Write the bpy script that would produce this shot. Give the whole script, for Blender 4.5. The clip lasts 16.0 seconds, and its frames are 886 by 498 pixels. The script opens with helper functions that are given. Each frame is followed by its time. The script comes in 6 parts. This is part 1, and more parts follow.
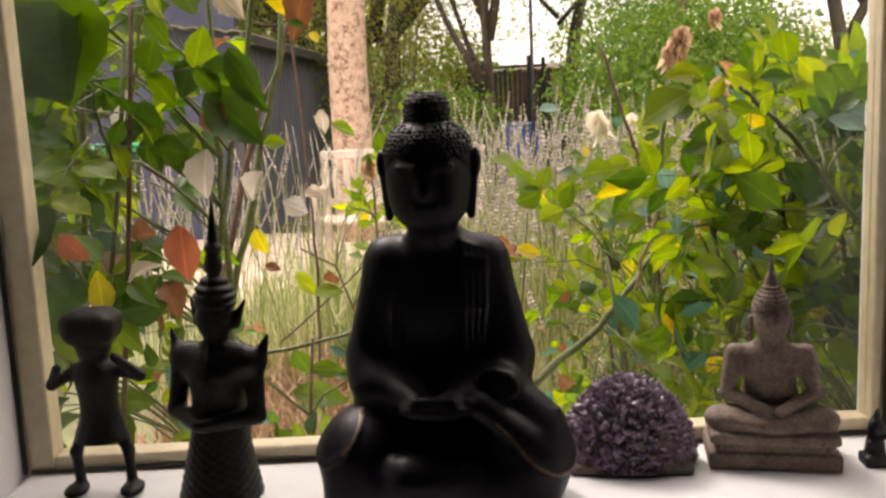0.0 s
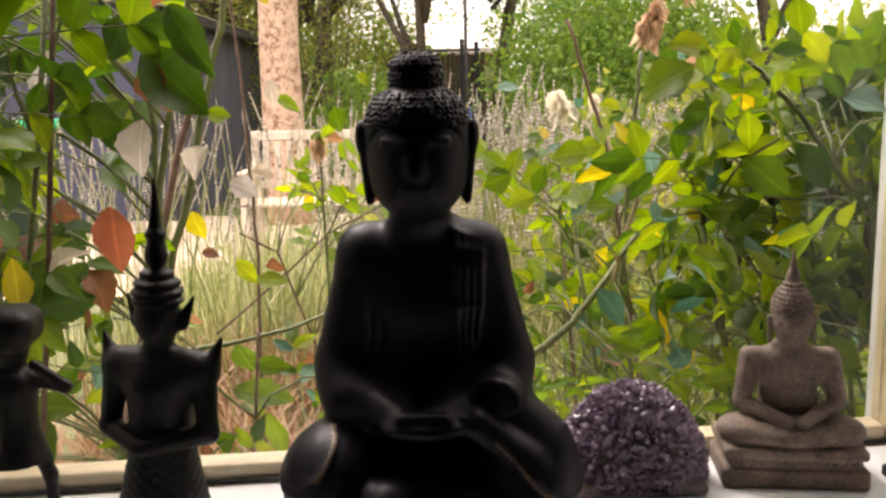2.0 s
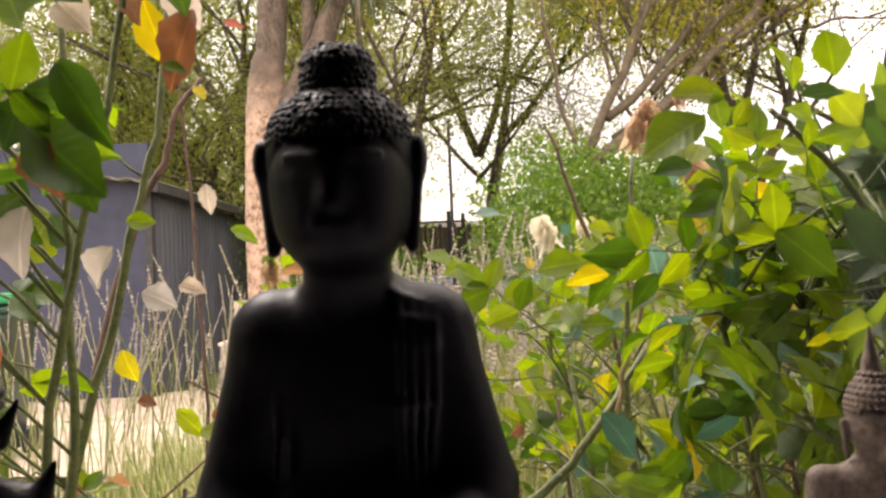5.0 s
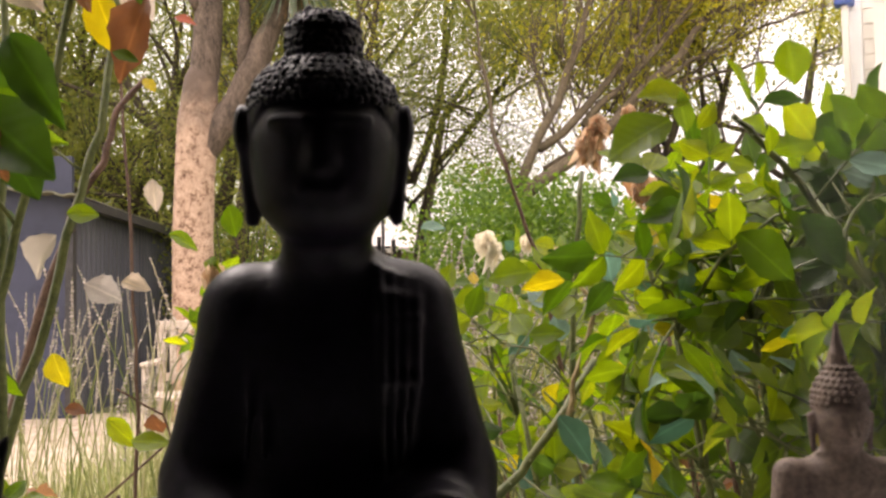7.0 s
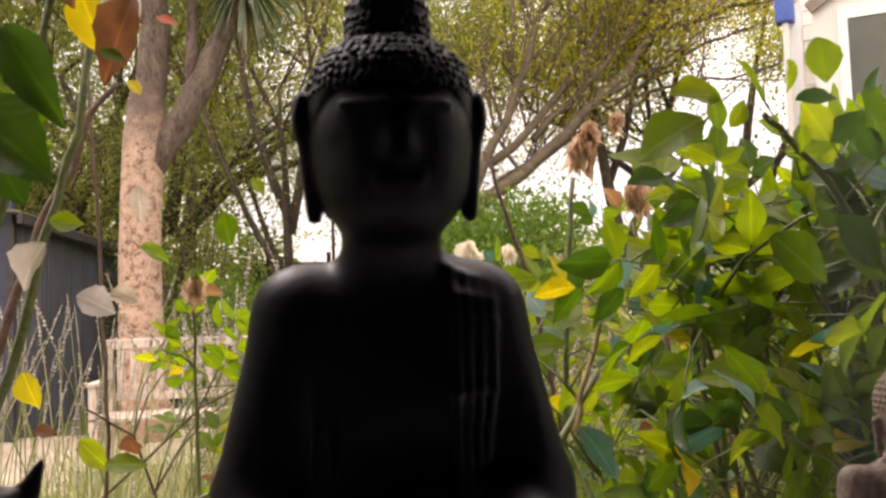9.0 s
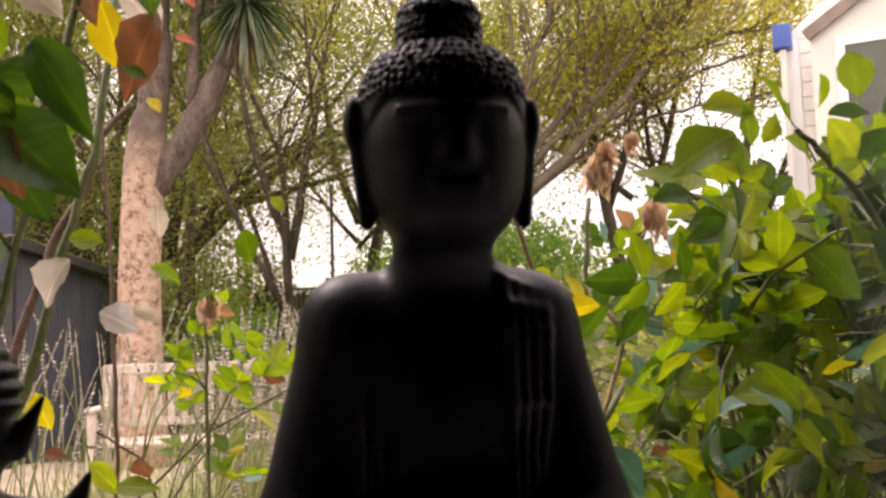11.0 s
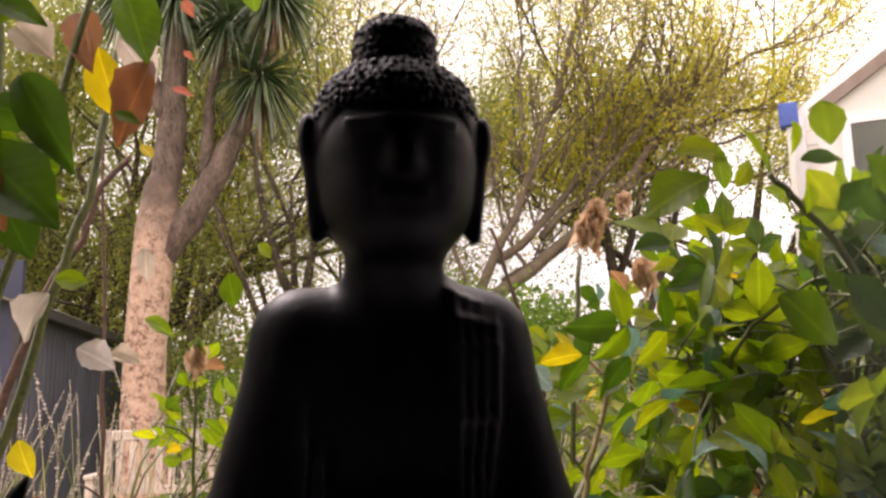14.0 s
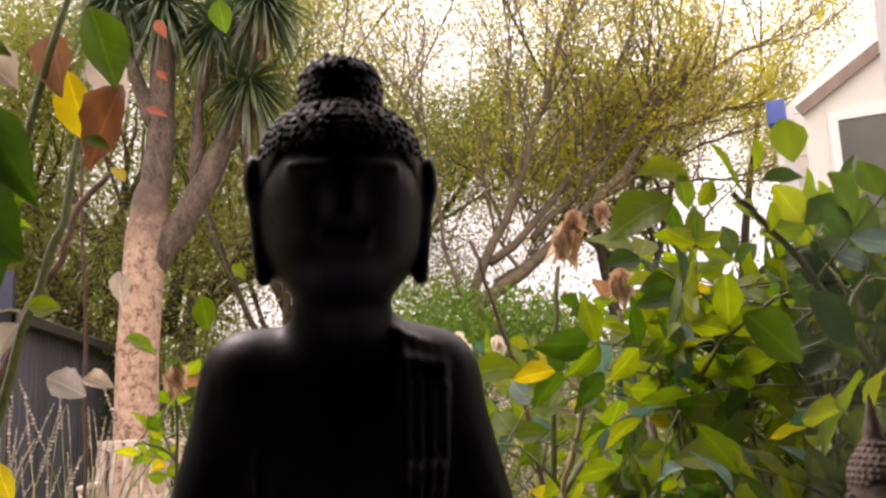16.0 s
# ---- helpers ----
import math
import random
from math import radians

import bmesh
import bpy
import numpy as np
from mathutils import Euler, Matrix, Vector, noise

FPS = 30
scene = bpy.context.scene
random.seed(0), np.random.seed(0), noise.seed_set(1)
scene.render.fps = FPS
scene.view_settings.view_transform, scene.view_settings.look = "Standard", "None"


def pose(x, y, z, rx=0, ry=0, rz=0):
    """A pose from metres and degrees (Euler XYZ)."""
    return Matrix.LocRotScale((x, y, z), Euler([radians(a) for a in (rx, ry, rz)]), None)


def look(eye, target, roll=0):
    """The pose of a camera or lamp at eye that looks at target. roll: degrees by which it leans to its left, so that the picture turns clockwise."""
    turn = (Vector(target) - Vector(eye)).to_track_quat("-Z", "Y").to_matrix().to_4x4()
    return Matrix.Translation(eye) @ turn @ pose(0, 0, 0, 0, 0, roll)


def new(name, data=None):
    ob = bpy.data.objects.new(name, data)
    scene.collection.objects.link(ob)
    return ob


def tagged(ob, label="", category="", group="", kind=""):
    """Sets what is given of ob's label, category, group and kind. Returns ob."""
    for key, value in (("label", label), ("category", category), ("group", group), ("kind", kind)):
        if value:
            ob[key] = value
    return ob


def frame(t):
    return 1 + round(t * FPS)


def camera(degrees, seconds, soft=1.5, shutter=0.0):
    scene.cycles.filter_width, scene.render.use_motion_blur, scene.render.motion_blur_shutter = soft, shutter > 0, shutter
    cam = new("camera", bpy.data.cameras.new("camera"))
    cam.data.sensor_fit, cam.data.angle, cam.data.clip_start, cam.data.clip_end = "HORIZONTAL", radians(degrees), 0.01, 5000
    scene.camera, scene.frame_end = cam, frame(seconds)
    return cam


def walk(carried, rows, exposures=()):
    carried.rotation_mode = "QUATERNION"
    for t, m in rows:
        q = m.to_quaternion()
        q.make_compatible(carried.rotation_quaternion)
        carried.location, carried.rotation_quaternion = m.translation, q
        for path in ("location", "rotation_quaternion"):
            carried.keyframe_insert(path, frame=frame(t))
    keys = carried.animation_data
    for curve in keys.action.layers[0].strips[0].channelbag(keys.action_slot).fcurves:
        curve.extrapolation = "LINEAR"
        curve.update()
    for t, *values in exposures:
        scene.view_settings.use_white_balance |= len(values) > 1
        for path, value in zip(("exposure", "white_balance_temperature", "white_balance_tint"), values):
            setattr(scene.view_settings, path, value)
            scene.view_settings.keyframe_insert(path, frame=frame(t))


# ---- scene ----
cam = camera(53.3, 16.0, soft=2.5)
cam.data.dof.use_dof, cam.data.dof.focus_distance, cam.data.dof.aperture_fstop = True, 2.0, 26.0
PATH = [
    (0, (0.074, -0.65, 1.227), (-0.123, 1.318, 0.929), -2.5),
    (0.5, (0.061, -0.637, 1.231), (-0.096, 1.331, 0.911), -1.4),
    (1, (0.046, -0.622, 1.228), (-0.017, 1.354, 0.925), 0.7),
    (1.5, (0.032, -0.593, 1.227), (-0.033, 1.379, 0.898), 0.4),
    (2, (0.026, -0.556, 1.217), (-0.011, 1.414, 0.879), -1.3),
    (2.5, (0.026, -0.529, 1.214), (0.075, 1.437, 0.849), -1.2),
    (3, (0.042, -0.468, 1.186), (0.048, 1.51, 0.89), -1.9),
    (3.5, (0.054, -0.426, 1.161), (0.031, 1.563, 0.946), -2.2),
    (4, (0.05, -0.407, 1.152), (0.018, 1.59, 1.057), -2.0),
    (6.5, (0.04, -0.386, 1.125), (0.126, 1.61, 1.22), -2.8),
    (7, (0.021, -0.382, 1.12), (0.18, 1.609, 1.23), -1.1),
    (7.5, (0.003, -0.382, 1.12), (0.229, 1.601, 1.259), -1.0),
    (8, (-0.009, -0.373, 1.119), (0.272, 1.602, 1.258), -1.5),
    (8.5, (-0.016, -0.359, 1.119), (0.27, 1.615, 1.259), -1.5),
    (9, (-0.028, -0.347, 1.116), (0.25, 1.628, 1.257), -1.8),
    (11.5, (-0.049, -0.337, 1.109), (0.236, 1.626, 1.363), -1.9),
    (12, (-0.044, -0.337, 1.105), (0.213, 1.618, 1.442), -1.5),
    (12.5, (-0.036, -0.335, 1.095), (0.219, 1.619, 1.438), -1.6),
    (13, (-0.028, -0.337, 1.09), (0.243, 1.614, 1.438), -1.1),
    (13.5, (-0.026, -0.339, 1.088), (0.242, 1.609, 1.452), -1.0),
    (14, (-0.026, -0.34, 1.087), (0.236, 1.61, 1.45), -0.8),
    (14.5, (-0.023, -0.34, 1.087), (0.245, 1.607, 1.457), -1.0),
    (15, (-0.02, -0.341, 1.091), (0.255, 1.605, 1.464), -1.4),
    (15.5, (-0.016, -0.343, 1.095), (0.26, 1.603, 1.466), -1.6),
    (16, (-0.008, -0.347, 1.101), (0.269, 1.599, 1.467), -1.9),
]
walk(cam, [(t, look(eye, target, roll)) for t, eye, target, roll in PATH], exposures=[(0.0, 0.64, 6500, 20), (2.0, 0.82, 6480, 20), (3.5, 0.80, 6480, 20), (6.5, 0.56, 6450, 22), (9.0, 0.36, 6450, 24), (12.5, 0.40, 6400, 30), (16.0, 0.20, 6400, 30)])

# ---- world, sun ----
world = bpy.data.worlds.new("overcast_sky")
scene.world = world
world.use_nodes = True
wn, wl = world.node_tree.nodes, world.node_tree.links
wn.clear()
w_sky = wn.new("ShaderNodeTexSky")
w_sky.sky_type, w_sky.sun_disc = "NISHITA", False
w_sky.sun_elevation, w_sky.sun_rotation, w_sky.dust_density = radians(50), radians(-35), 4.0
w_bg, w_cloud = wn.new("ShaderNodeBackground"), wn.new("ShaderNodeBackground")
w_bg.inputs["Strength"].default_value = 0.10
w_cloud.inputs["Color"].default_value = (1.0, 0.90, 0.79, 1)
w_co, w_sep, w_map = wn.new("ShaderNodeTexCoord"), wn.new("ShaderNodeSeparateXYZ"), wn.new("ShaderNodeMapRange")
w_map.inputs["To Min"].default_value, w_map.inputs["To Max"].default_value = 1.0, 4.2  # an overcast sky is brighter overhead
wl.new(w_co.outputs["Generated"], w_sep.inputs[0])
wl.new(w_sep.outputs["Z"], w_map.inputs["Value"])
wl.new(w_map.outputs[0], w_cloud.inputs["Strength"])
w_mix, w_out = wn.new("ShaderNodeMixShader"), wn.new("ShaderNodeOutputWorld")
w_mix.inputs[0].default_value = 0.85
wl.new(w_sky.outputs[0], w_bg.inputs[0])
wl.new(w_bg.outputs[0], w_mix.inputs[1])
wl.new(w_cloud.outputs[0], w_mix.inputs[2])
wl.new(w_mix.outputs[0], w_out.inputs[0])
sun = new("sun", bpy.data.lights.new("sun", "SUN"))
sun.data.energy, sun.data.angle, sun.data.color = 1.4, radians(14), (1.0, 0.93, 0.82)
sun.matrix_world = look((-5.7, 8.2, 12), (0, 0, 0))


# ---- materials ----
def surface(name, a, b, rough=0.6, metal=0.0, scale=20.0, bump=0.3, fine=6.0, stretch=(1, 1, 1), spec=0.5, pieces="", c=None, depth=0.002):
    """Two colours mixed by coarse and fine noise, with relief. pieces: 'object' or 'island' varies brightness by piece."""
    m = bpy.data.materials.new(name)
    m.use_nodes = True
    n, l = m.node_tree.nodes, m.node_tree.links
    bsdf = n["Principled BSDF"]
    co, mp = n.new("ShaderNodeTexCoord"), n.new("ShaderNodeMapping")
    mp.inputs["Scale"].default_value = stretch
    l.new(co.outputs["Object"], mp.inputs[0])
    big, small = n.new("ShaderNodeTexNoise"), n.new("ShaderNodeTexNoise")
    big.inputs["Scale"].default_value, small.inputs["Scale"].default_value = scale, scale * fine
    big.inputs["Detail"].default_value, small.inputs["Detail"].default_value = 4, 6
    for t in (big, small):
        l.new(mp.outputs[0], t.inputs["Vector"])
    add = n.new("ShaderNodeMath")
    add.operation = "MULTIPLY_ADD"
    add.inputs[1].default_value = 0.5
    l.new(small.outputs[0], add.inputs[0])
    half = n.new("ShaderNodeMath")
    half.operation = "MULTIPLY"
    half.inputs[1].default_value = 0.5
    l.new(big.outputs[0], half.inputs[0])
    l.new(half.outputs[0], add.inputs[2])
    ramp = n.new("ShaderNodeValToRGB")
    ramp.color_ramp.elements[0].position, ramp.color_ramp.elements[1].position = 0.38, 0.64
    ramp.color_ramp.elements[0].color, ramp.color_ramp.elements[1].color = (*a, 1), (*b, 1)
    if c:
        e = ramp.color_ramp.elements.new(0.5)
        e.color = (*c, 1)
    l.new(add.outputs[0], ramp.inputs[0])
    colour = ramp.outputs[0]
    if pieces:
        src = n.new("ShaderNodeObjectInfo").outputs["Random"] if pieces == "object" else n.new("ShaderNodeNewGeometry").outputs["Random Per Island"]
        hsv, mr = n.new("ShaderNodeHueSaturation"), n.new("ShaderNodeMapRange")
        mr.inputs["To Min"].default_value, mr.inputs["To Max"].default_value = 0.6, 1.35
        l.new(src, mr.inputs[0])
        l.new(mr.outputs[0], hsv.inputs["Value"])
        l.new(colour, hsv.inputs["Color"])
        colour = hsv.outputs[0]
    l.new(colour, bsdf.inputs["Base Color"])
    bsdf.inputs["Roughness"].default_value, bsdf.inputs["Metallic"].default_value = rough, metal
    bsdf.inputs["Specular IOR Level"].default_value = spec
    bp = n.new("ShaderNodeBump")
    bp.inputs["Strength"].default_value, bp.inputs["Distance"].default_value = bump, depth
    l.new(add.outputs[0], bp.inputs["Height"])
    l.new(bp.outputs[0], bsdf.inputs["Normal"])
    return m


def leafy(name, colours, glow=0.5, rough=0.38, pieces="object", gloss=0.032, veins=True):
    """Thin leaf: diffuse and translucent, colour picked per leaf from a ramp, with veins and blotches."""
    m = bpy.data.materials.new(name)
    m.use_nodes = True
    n, l = m.node_tree.nodes, m.node_tree.links
    n.clear()
    src = n.new("ShaderNodeObjectInfo").outputs["Random"] if pieces == "object" else n.new("ShaderNodeNewGeometry").outputs["Random Per Island"]
    ramp = n.new("ShaderNodeValToRGB")
    while len(ramp.color_ramp.elements) < len(colours):
        ramp.color_ramp.elements.new(0.5)
    for i, c in enumerate(colours):
        ramp.color_ramp.elements[i].position, ramp.color_ramp.elements[i].color = i / max(1, len(colours) - 1), (*c, 1)
    l.new(src, ramp.inputs[0])
    co, nz = n.new("ShaderNodeTexCoord"), n.new("ShaderNodeTexNoise")
    nz.inputs["Scale"].default_value, nz.inputs["Detail"].default_value = 3.0, 5
    l.new(co.outputs["Object"], nz.inputs["Vector"])
    mr, hsv = n.new("ShaderNodeMapRange"), n.new("ShaderNodeHueSaturation")
    mr.inputs["To Min"].default_value, mr.inputs["To Max"].default_value = 0.55, 1.45
    l.new(nz.outputs[0], mr.inputs[0])
    l.new(mr.outputs[0], hsv.inputs["Value"])
    l.new(ramp.outputs[0], hsv.inputs["Color"])
    dif, tra, gls = n.new("ShaderNodeBsdfDiffuse"), n.new("ShaderNodeBsdfTranslucent"), n.new("ShaderNodeBsdfGlossy")
    gls.inputs["Roughness"].default_value = rough
    l.new(hsv.outputs[0], dif.inputs[0])
    bright = n.new("ShaderNodeHueSaturation")
    bright.inputs["Value"].default_value, bright.inputs["Saturation"].default_value = 1.5, 1.1
    l.new(hsv.outputs[0], bright.inputs["Color"])
    l.new(bright.outputs[0], tra.inputs[0])
    m1, m2, out = n.new("ShaderNodeMixShader"), n.new("ShaderNodeMixShader"), n.new("ShaderNodeOutputMaterial")
    m1.inputs[0].default_value, m2.inputs[0].default_value = glow, gloss
    l.new(dif.outputs[0], m1.inputs[1])
    l.new(tra.outputs[0], m1.inputs[2])
    l.new(m1.outputs[0], m2.inputs[1])
    l.new(gls.outputs[0], m2.inputs[2])
    if veins:
        # midrib and slanting side veins, in the leaf's own length
        sep, ab, ml, sub, sn, rib, bp = (n.new("ShaderNode" + k) for k in ("SeparateXYZ", "Math", "Math", "Math", "Math", "MapRange", "Bump"))
        l.new(co.outputs["Object"], sep.inputs[0])
        ab.operation, ml.operation, sub.operation, sn.operation = "ABSOLUTE", "MULTIPLY", "MULTIPLY_ADD", "SINE"
        l.new(sep.outputs["X"], ab.inputs[0])
        l.new(ab.outputs[0], ml.inputs[0])
        ml.inputs[1].default_value = -38.0
        l.new(sep.outputs["Y"], sub.inputs[0])
        sub.inputs[1].default_value = 48.0
        l.new(ml.outputs[0], sub.inputs[2])
        l.new(sub.outputs[0], sn.inputs[0])
        rib.inputs["From Min"].default_value, rib.inputs["From Max"].default_value = 0.0, 0.03
        rib.inputs["To Min"].default_value, rib.inputs["To Max"].default_value = 1.5, 1.0
        l.new(ab.outputs[0], rib.inputs[0])
        tone = n.new("ShaderNodeMath")
        tone.operation = "MULTIPLY"
        l.new(rib.outputs[0], tone.inputs[0])
        l.new(mr.outputs[0], tone.inputs[1])
        l.new(tone.outputs[0], hsv.inputs["Value"])
        bp.inputs["Strength"].default_value, bp.inputs["Distance"].default_value = 0.10, 0.012
        l.new(sn.outputs[0], bp.inputs["Height"])
        for b in (dif, gls):
            l.new(bp.outputs[0], b.inputs["Normal"])
    l.new(m2.outputs[0], out.inputs[0])
    return m


M_WHITE = surface("white_paint", (0.80, 0.80, 0.81), (0.88, 0.88, 0.89), 0.4, scale=6, bump=0.1)
# room surfaces out of view, coloured dark to keep bounce light off the figures
M_PLASTER = surface("bounce_cutting_plaster", (0.055, 0.050, 0.052), (0.085, 0.078, 0.080), 0.9, scale=4, bump=0.2)
M_CREAM = surface("cream_window_paint", (0.62, 0.52, 0.34), (0.76, 0.66, 0.46), 0.5, scale=14, bump=0.2)
M_GAPSHADE = surface("gap_shade_dark", (0.02, 0.02, 0.02), (0.05, 0.045, 0.04), 0.7, scale=30)
M_STATUE = surface("black_lacquered_wood", (0.0038, 0.0030, 0.0065), (0.012, 0.0085, 0.018), 0.46, scale=30, bump=0.35, depth=0.0015, spec=0.24)
M_GILT = surface("worn_gilt_trim", (0.04, 0.028, 0.026), (0.22, 0.145, 0.08), 0.45, 0.3, scale=60, bump=0.3)
M_BRONZE = surface("dark_bronze", (0.004, 0.004, 0.005), (0.016, 0.014, 0.014), 0.5, 0.3, scale=60, bump=0.5)
M_STONE = surface("brown_cast_stone", (0.11, 0.080, 0.062), (0.26, 0.195, 0.150), 0.7, scale=60, bump=0.5)
M_RIND = surface("geode_rind", (0.10, 0.08, 0.07), (0.22, 0.18, 0.16), 0.85, scale=80, bump=0.8)
M_CRYSTAL = surface("amethyst", (0.075, 0.046, 0.085), (0.40, 0.31, 0.39), 0.2, scale=120, bump=0.2, pieces="island", spec=0.8)
M_FLOOR = surface("floorboards", (0.05, 0.030, 0.020), (0.10, 0.060, 0.038), 0.5, scale=3, stretch=(1, 8, 1))
M_SOIL = surface("garden_soil", (0.085, 0.065, 0.045), (0.22, 0.19, 0.11), 0.95, scale=2.5, bump=1.0, depth=0.03, c=(0.11, 0.13, 0.05))
M_GRAVEL = surface("pale_gravel", (0.34, 0.26, 0.19), (0.62, 0.52, 0.41), 0.95, scale=9, bump=1.0, depth=0.02)
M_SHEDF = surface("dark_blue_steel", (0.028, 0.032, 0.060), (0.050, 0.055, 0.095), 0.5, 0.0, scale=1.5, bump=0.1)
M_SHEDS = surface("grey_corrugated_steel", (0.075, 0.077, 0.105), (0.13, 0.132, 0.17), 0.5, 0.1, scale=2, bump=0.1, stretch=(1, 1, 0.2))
M_ROOF = surface("mossy_shed_roof", (0.09, 0.09, 0.06), (0.19, 0.18, 0.12), 0.8, scale=3, bump=0.5, depth=0.01)
M_FASCIA = surface("dark_fascia", (0.03, 0.028, 0.03), (0.06, 0.055, 0.055), 0.6, scale=4)
M_BARK = surface("pale_flaking_bark", (0.17, 0.095, 0.06), (0.60, 0.43, 0.32), 0.9, scale=13, bump=1.0, fine=3.5, depth=0.03, c=(0.50, 0.34, 0.245))
nodes, links = M_BARK.node_tree.nodes, M_BARK.node_tree.links  # the bark turns to brown fibre up the trunk
b_co, b_sep, b_map, b_mix, b_nz = (nodes.new("ShaderNode" + k) for k in ("TexCoord", "SeparateXYZ", "MapRange", "Mix", "TexNoise"))
b_mix.data_type = "RGBA"
b_nz.inputs["Scale"].default_value = 5.0
b_add = nodes.new("ShaderNodeMath")
b_add.operation = "ADD"
links.new(b_co.outputs["Object"], b_sep.inputs[0])
links.new(b_co.outputs["Object"], b_nz.inputs["Vector"])
links.new(b_sep.outputs["Z"], b_add.inputs[0])
links.new(b_nz.outputs[0], b_add.inputs[1])
b_map.inputs["From Min"].default_value, b_map.inputs["From Max"].default_value = 3.0, 3.75
links.new(b_add.outputs[0], b_map.inputs[0])
links.new(b_map.outputs[0], b_mix.inputs["Factor"])
links.new(nodes["Color Ramp"].outputs[0], b_mix.inputs["A"])
b_mix.inputs["B"].default_value = (0.13, 0.092, 0.070, 1)
links.new(b_mix.outputs["Result"], nodes["Principled BSDF"].inputs["Base Color"])
M_DBARK = surface("dark_bark", (0.040, 0.031, 0.023), (0.125, 0.098, 0.068), 0.9, scale=8, bump=0.8, depth=0.02, stretch=(1, 1, 0.3))
M_CABBR = surface("grey_brown_rough_bark", (0.060, 0.044, 0.034), (0.22, 0.160, 0.122), 0.9, scale=10, bump=1.0, depth=0.03, stretch=(1, 1, 0.4))
M_TWIG = surface("branch_bark", (0.085, 0.066, 0.042), (0.20, 0.155, 0.10), 0.9, scale=8, bump=0.6, depth=0.01)
M_CANE = surface("green_rose_cane", (0.06, 0.08, 0.022), (0.16, 0.17, 0.055), 0.5, scale=40, bump=0.3)
M_DCANE = surface("brown_dead_cane", (0.06, 0.03, 0.02), (0.16, 0.09, 0.06), 0.7, scale=40, bump=0.4)
M_BENCH = surface("weathered_bench_timber", (0.40, 0.32, 0.25), (0.66, 0.57, 0.48), 0.8, scale=10, stretch=(1, 1, 0.3), bump=0.5)
M_BINB = surface("dark_green_bin_plastic", (0.010, 0.045, 0.03), (0.02, 0.07, 0.045), 0.45, scale=6, bump=0.1)
M_BINL = surface("bright_green_lid", (0.0, 0.30, 0.11), (0.01, 0.42, 0.17), 0.4, scale=6, bump=0.1)
M_FENCE = surface("grey_fence_paling", (0.09, 0.075, 0.065), (0.2, 0.17, 0.15), 0.9, scale=6, stretch=(1, 1, 0.2), bump=0.5, pieces="object")
M_BLACK = surface("black_painted_steel", (0.012, 0.012, 0.014), (0.03, 0.028, 0.03), 0.5, scale=10)
M_GATE = surface("dark_brown_slat", (0.045, 0.032, 0.026), (0.10, 0.075, 0.06), 0.8, scale=5, stretch=(1, 1, 0.2))
M_BRICK = surface("brown_house_wall", (0.16, 0.10, 0.075), (0.27, 0.19, 0.15), 0.9, scale=3, bump=0.4)
M_TIN = surface("pale_roof_sheet", (0.34, 0.30, 0.28), (0.46, 0.42, 0.40), 0.5, scale=2, bump=0.1)
M_HOUSE = surface("white_weatherboard", (0.76, 0.72, 0.66), (0.84, 0.80, 0.74), 0.6, scale=2, bump=0.15)
M_BARGE = surface("brown_barge_board", (0.22, 0.16, 0.13), (0.33, 0.26, 0.21), 0.6, scale=5)
M_BLUE = surface("blue_plastic", (0.05, 0.09, 0.34), (0.08, 0.14, 0.45), 0.5, scale=5)
M_DARKGLASS = surface("dark_window_pane", (0.045, 0.05, 0.03), (0.09, 0.10, 0.06), 0.08, scale=1.5, bump=0.02, spec=0.8)
M_ROSELEAF = leafy("rose_leaf", [(0.06, 0.11, 0.008), (0.11, 0.17, 0.010), (0.17, 0.23, 0.012), (0.13, 0.20, 0.012), (0.24, 0.28, 0.015), (0.07, 0.14, 0.025)], 0.6)
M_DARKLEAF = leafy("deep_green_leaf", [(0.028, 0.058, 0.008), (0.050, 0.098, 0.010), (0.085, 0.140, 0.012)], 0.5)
M_YELLOWLEAF = leafy("yellow_leaf", [(0.36, 0.30, 0.015), (0.5, 0.36, 0.02), (0.34, 0.36, 0.03)], 0.55)
M_BROWNLEAF = leafy("brown_dead_leaf", [(0.13, 0.055, 0.025), (0.22, 0.10, 0.05), (0.30, 0.17, 0.09)], 0.4)
M_REDLEAF = leafy("orange_red_leaf", [(0.36, 0.10, 0.06), (0.46, 0.16, 0.09)], 0.4)
M_PALELEAF = leafy("pale_leaf_underside", [(0.50, 0.46, 0.44), (0.56, 0.46, 0.36), (0.38, 0.44, 0.46)], 0.4)
M_WHITEROSE = leafy("cream_white_petal", [(0.72, 0.66, 0.52), (0.80, 0.75, 0.66)], 0.4, veins=False)
M_DEADROSE = leafy("withered_petal", [(0.38, 0.24, 0.14), (0.54, 0.38, 0.25), (0.66, 0.50, 0.36)], 0.4)
M_WILLOW = leafy("golden_green_leaf", [(0.30, 0.31, 0.03), (0.42, 0.40, 0.04), (0.52, 0.46, 0.06), (0.36, 0.38, 0.06)], 0.70, pieces="island", veins=False)
M_BUSHLEAF = leafy("fresh_green_leaf", [(0.07, 0.13, 0.02), (0.13, 0.22, 0.03), (0.20, 0.29, 0.04)], 0.5, pieces="island", veins=False)
M_WOODLEAF = leafy("olive_leaf", [(0.10, 0.125, 0.025), (0.20, 0.22, 0.04), (0.31, 0.31, 0.07), (0.15, 0.20, 0.055)], 0.6, pieces="island", veins=False)
M_SWORD = leafy("sword_leaf", [(0.04, 0.075, 0.025), (0.08, 0.13, 0.045), (0.14, 0.18, 0.08)], 0.3, pieces="island", veins=False, gloss=0.12)
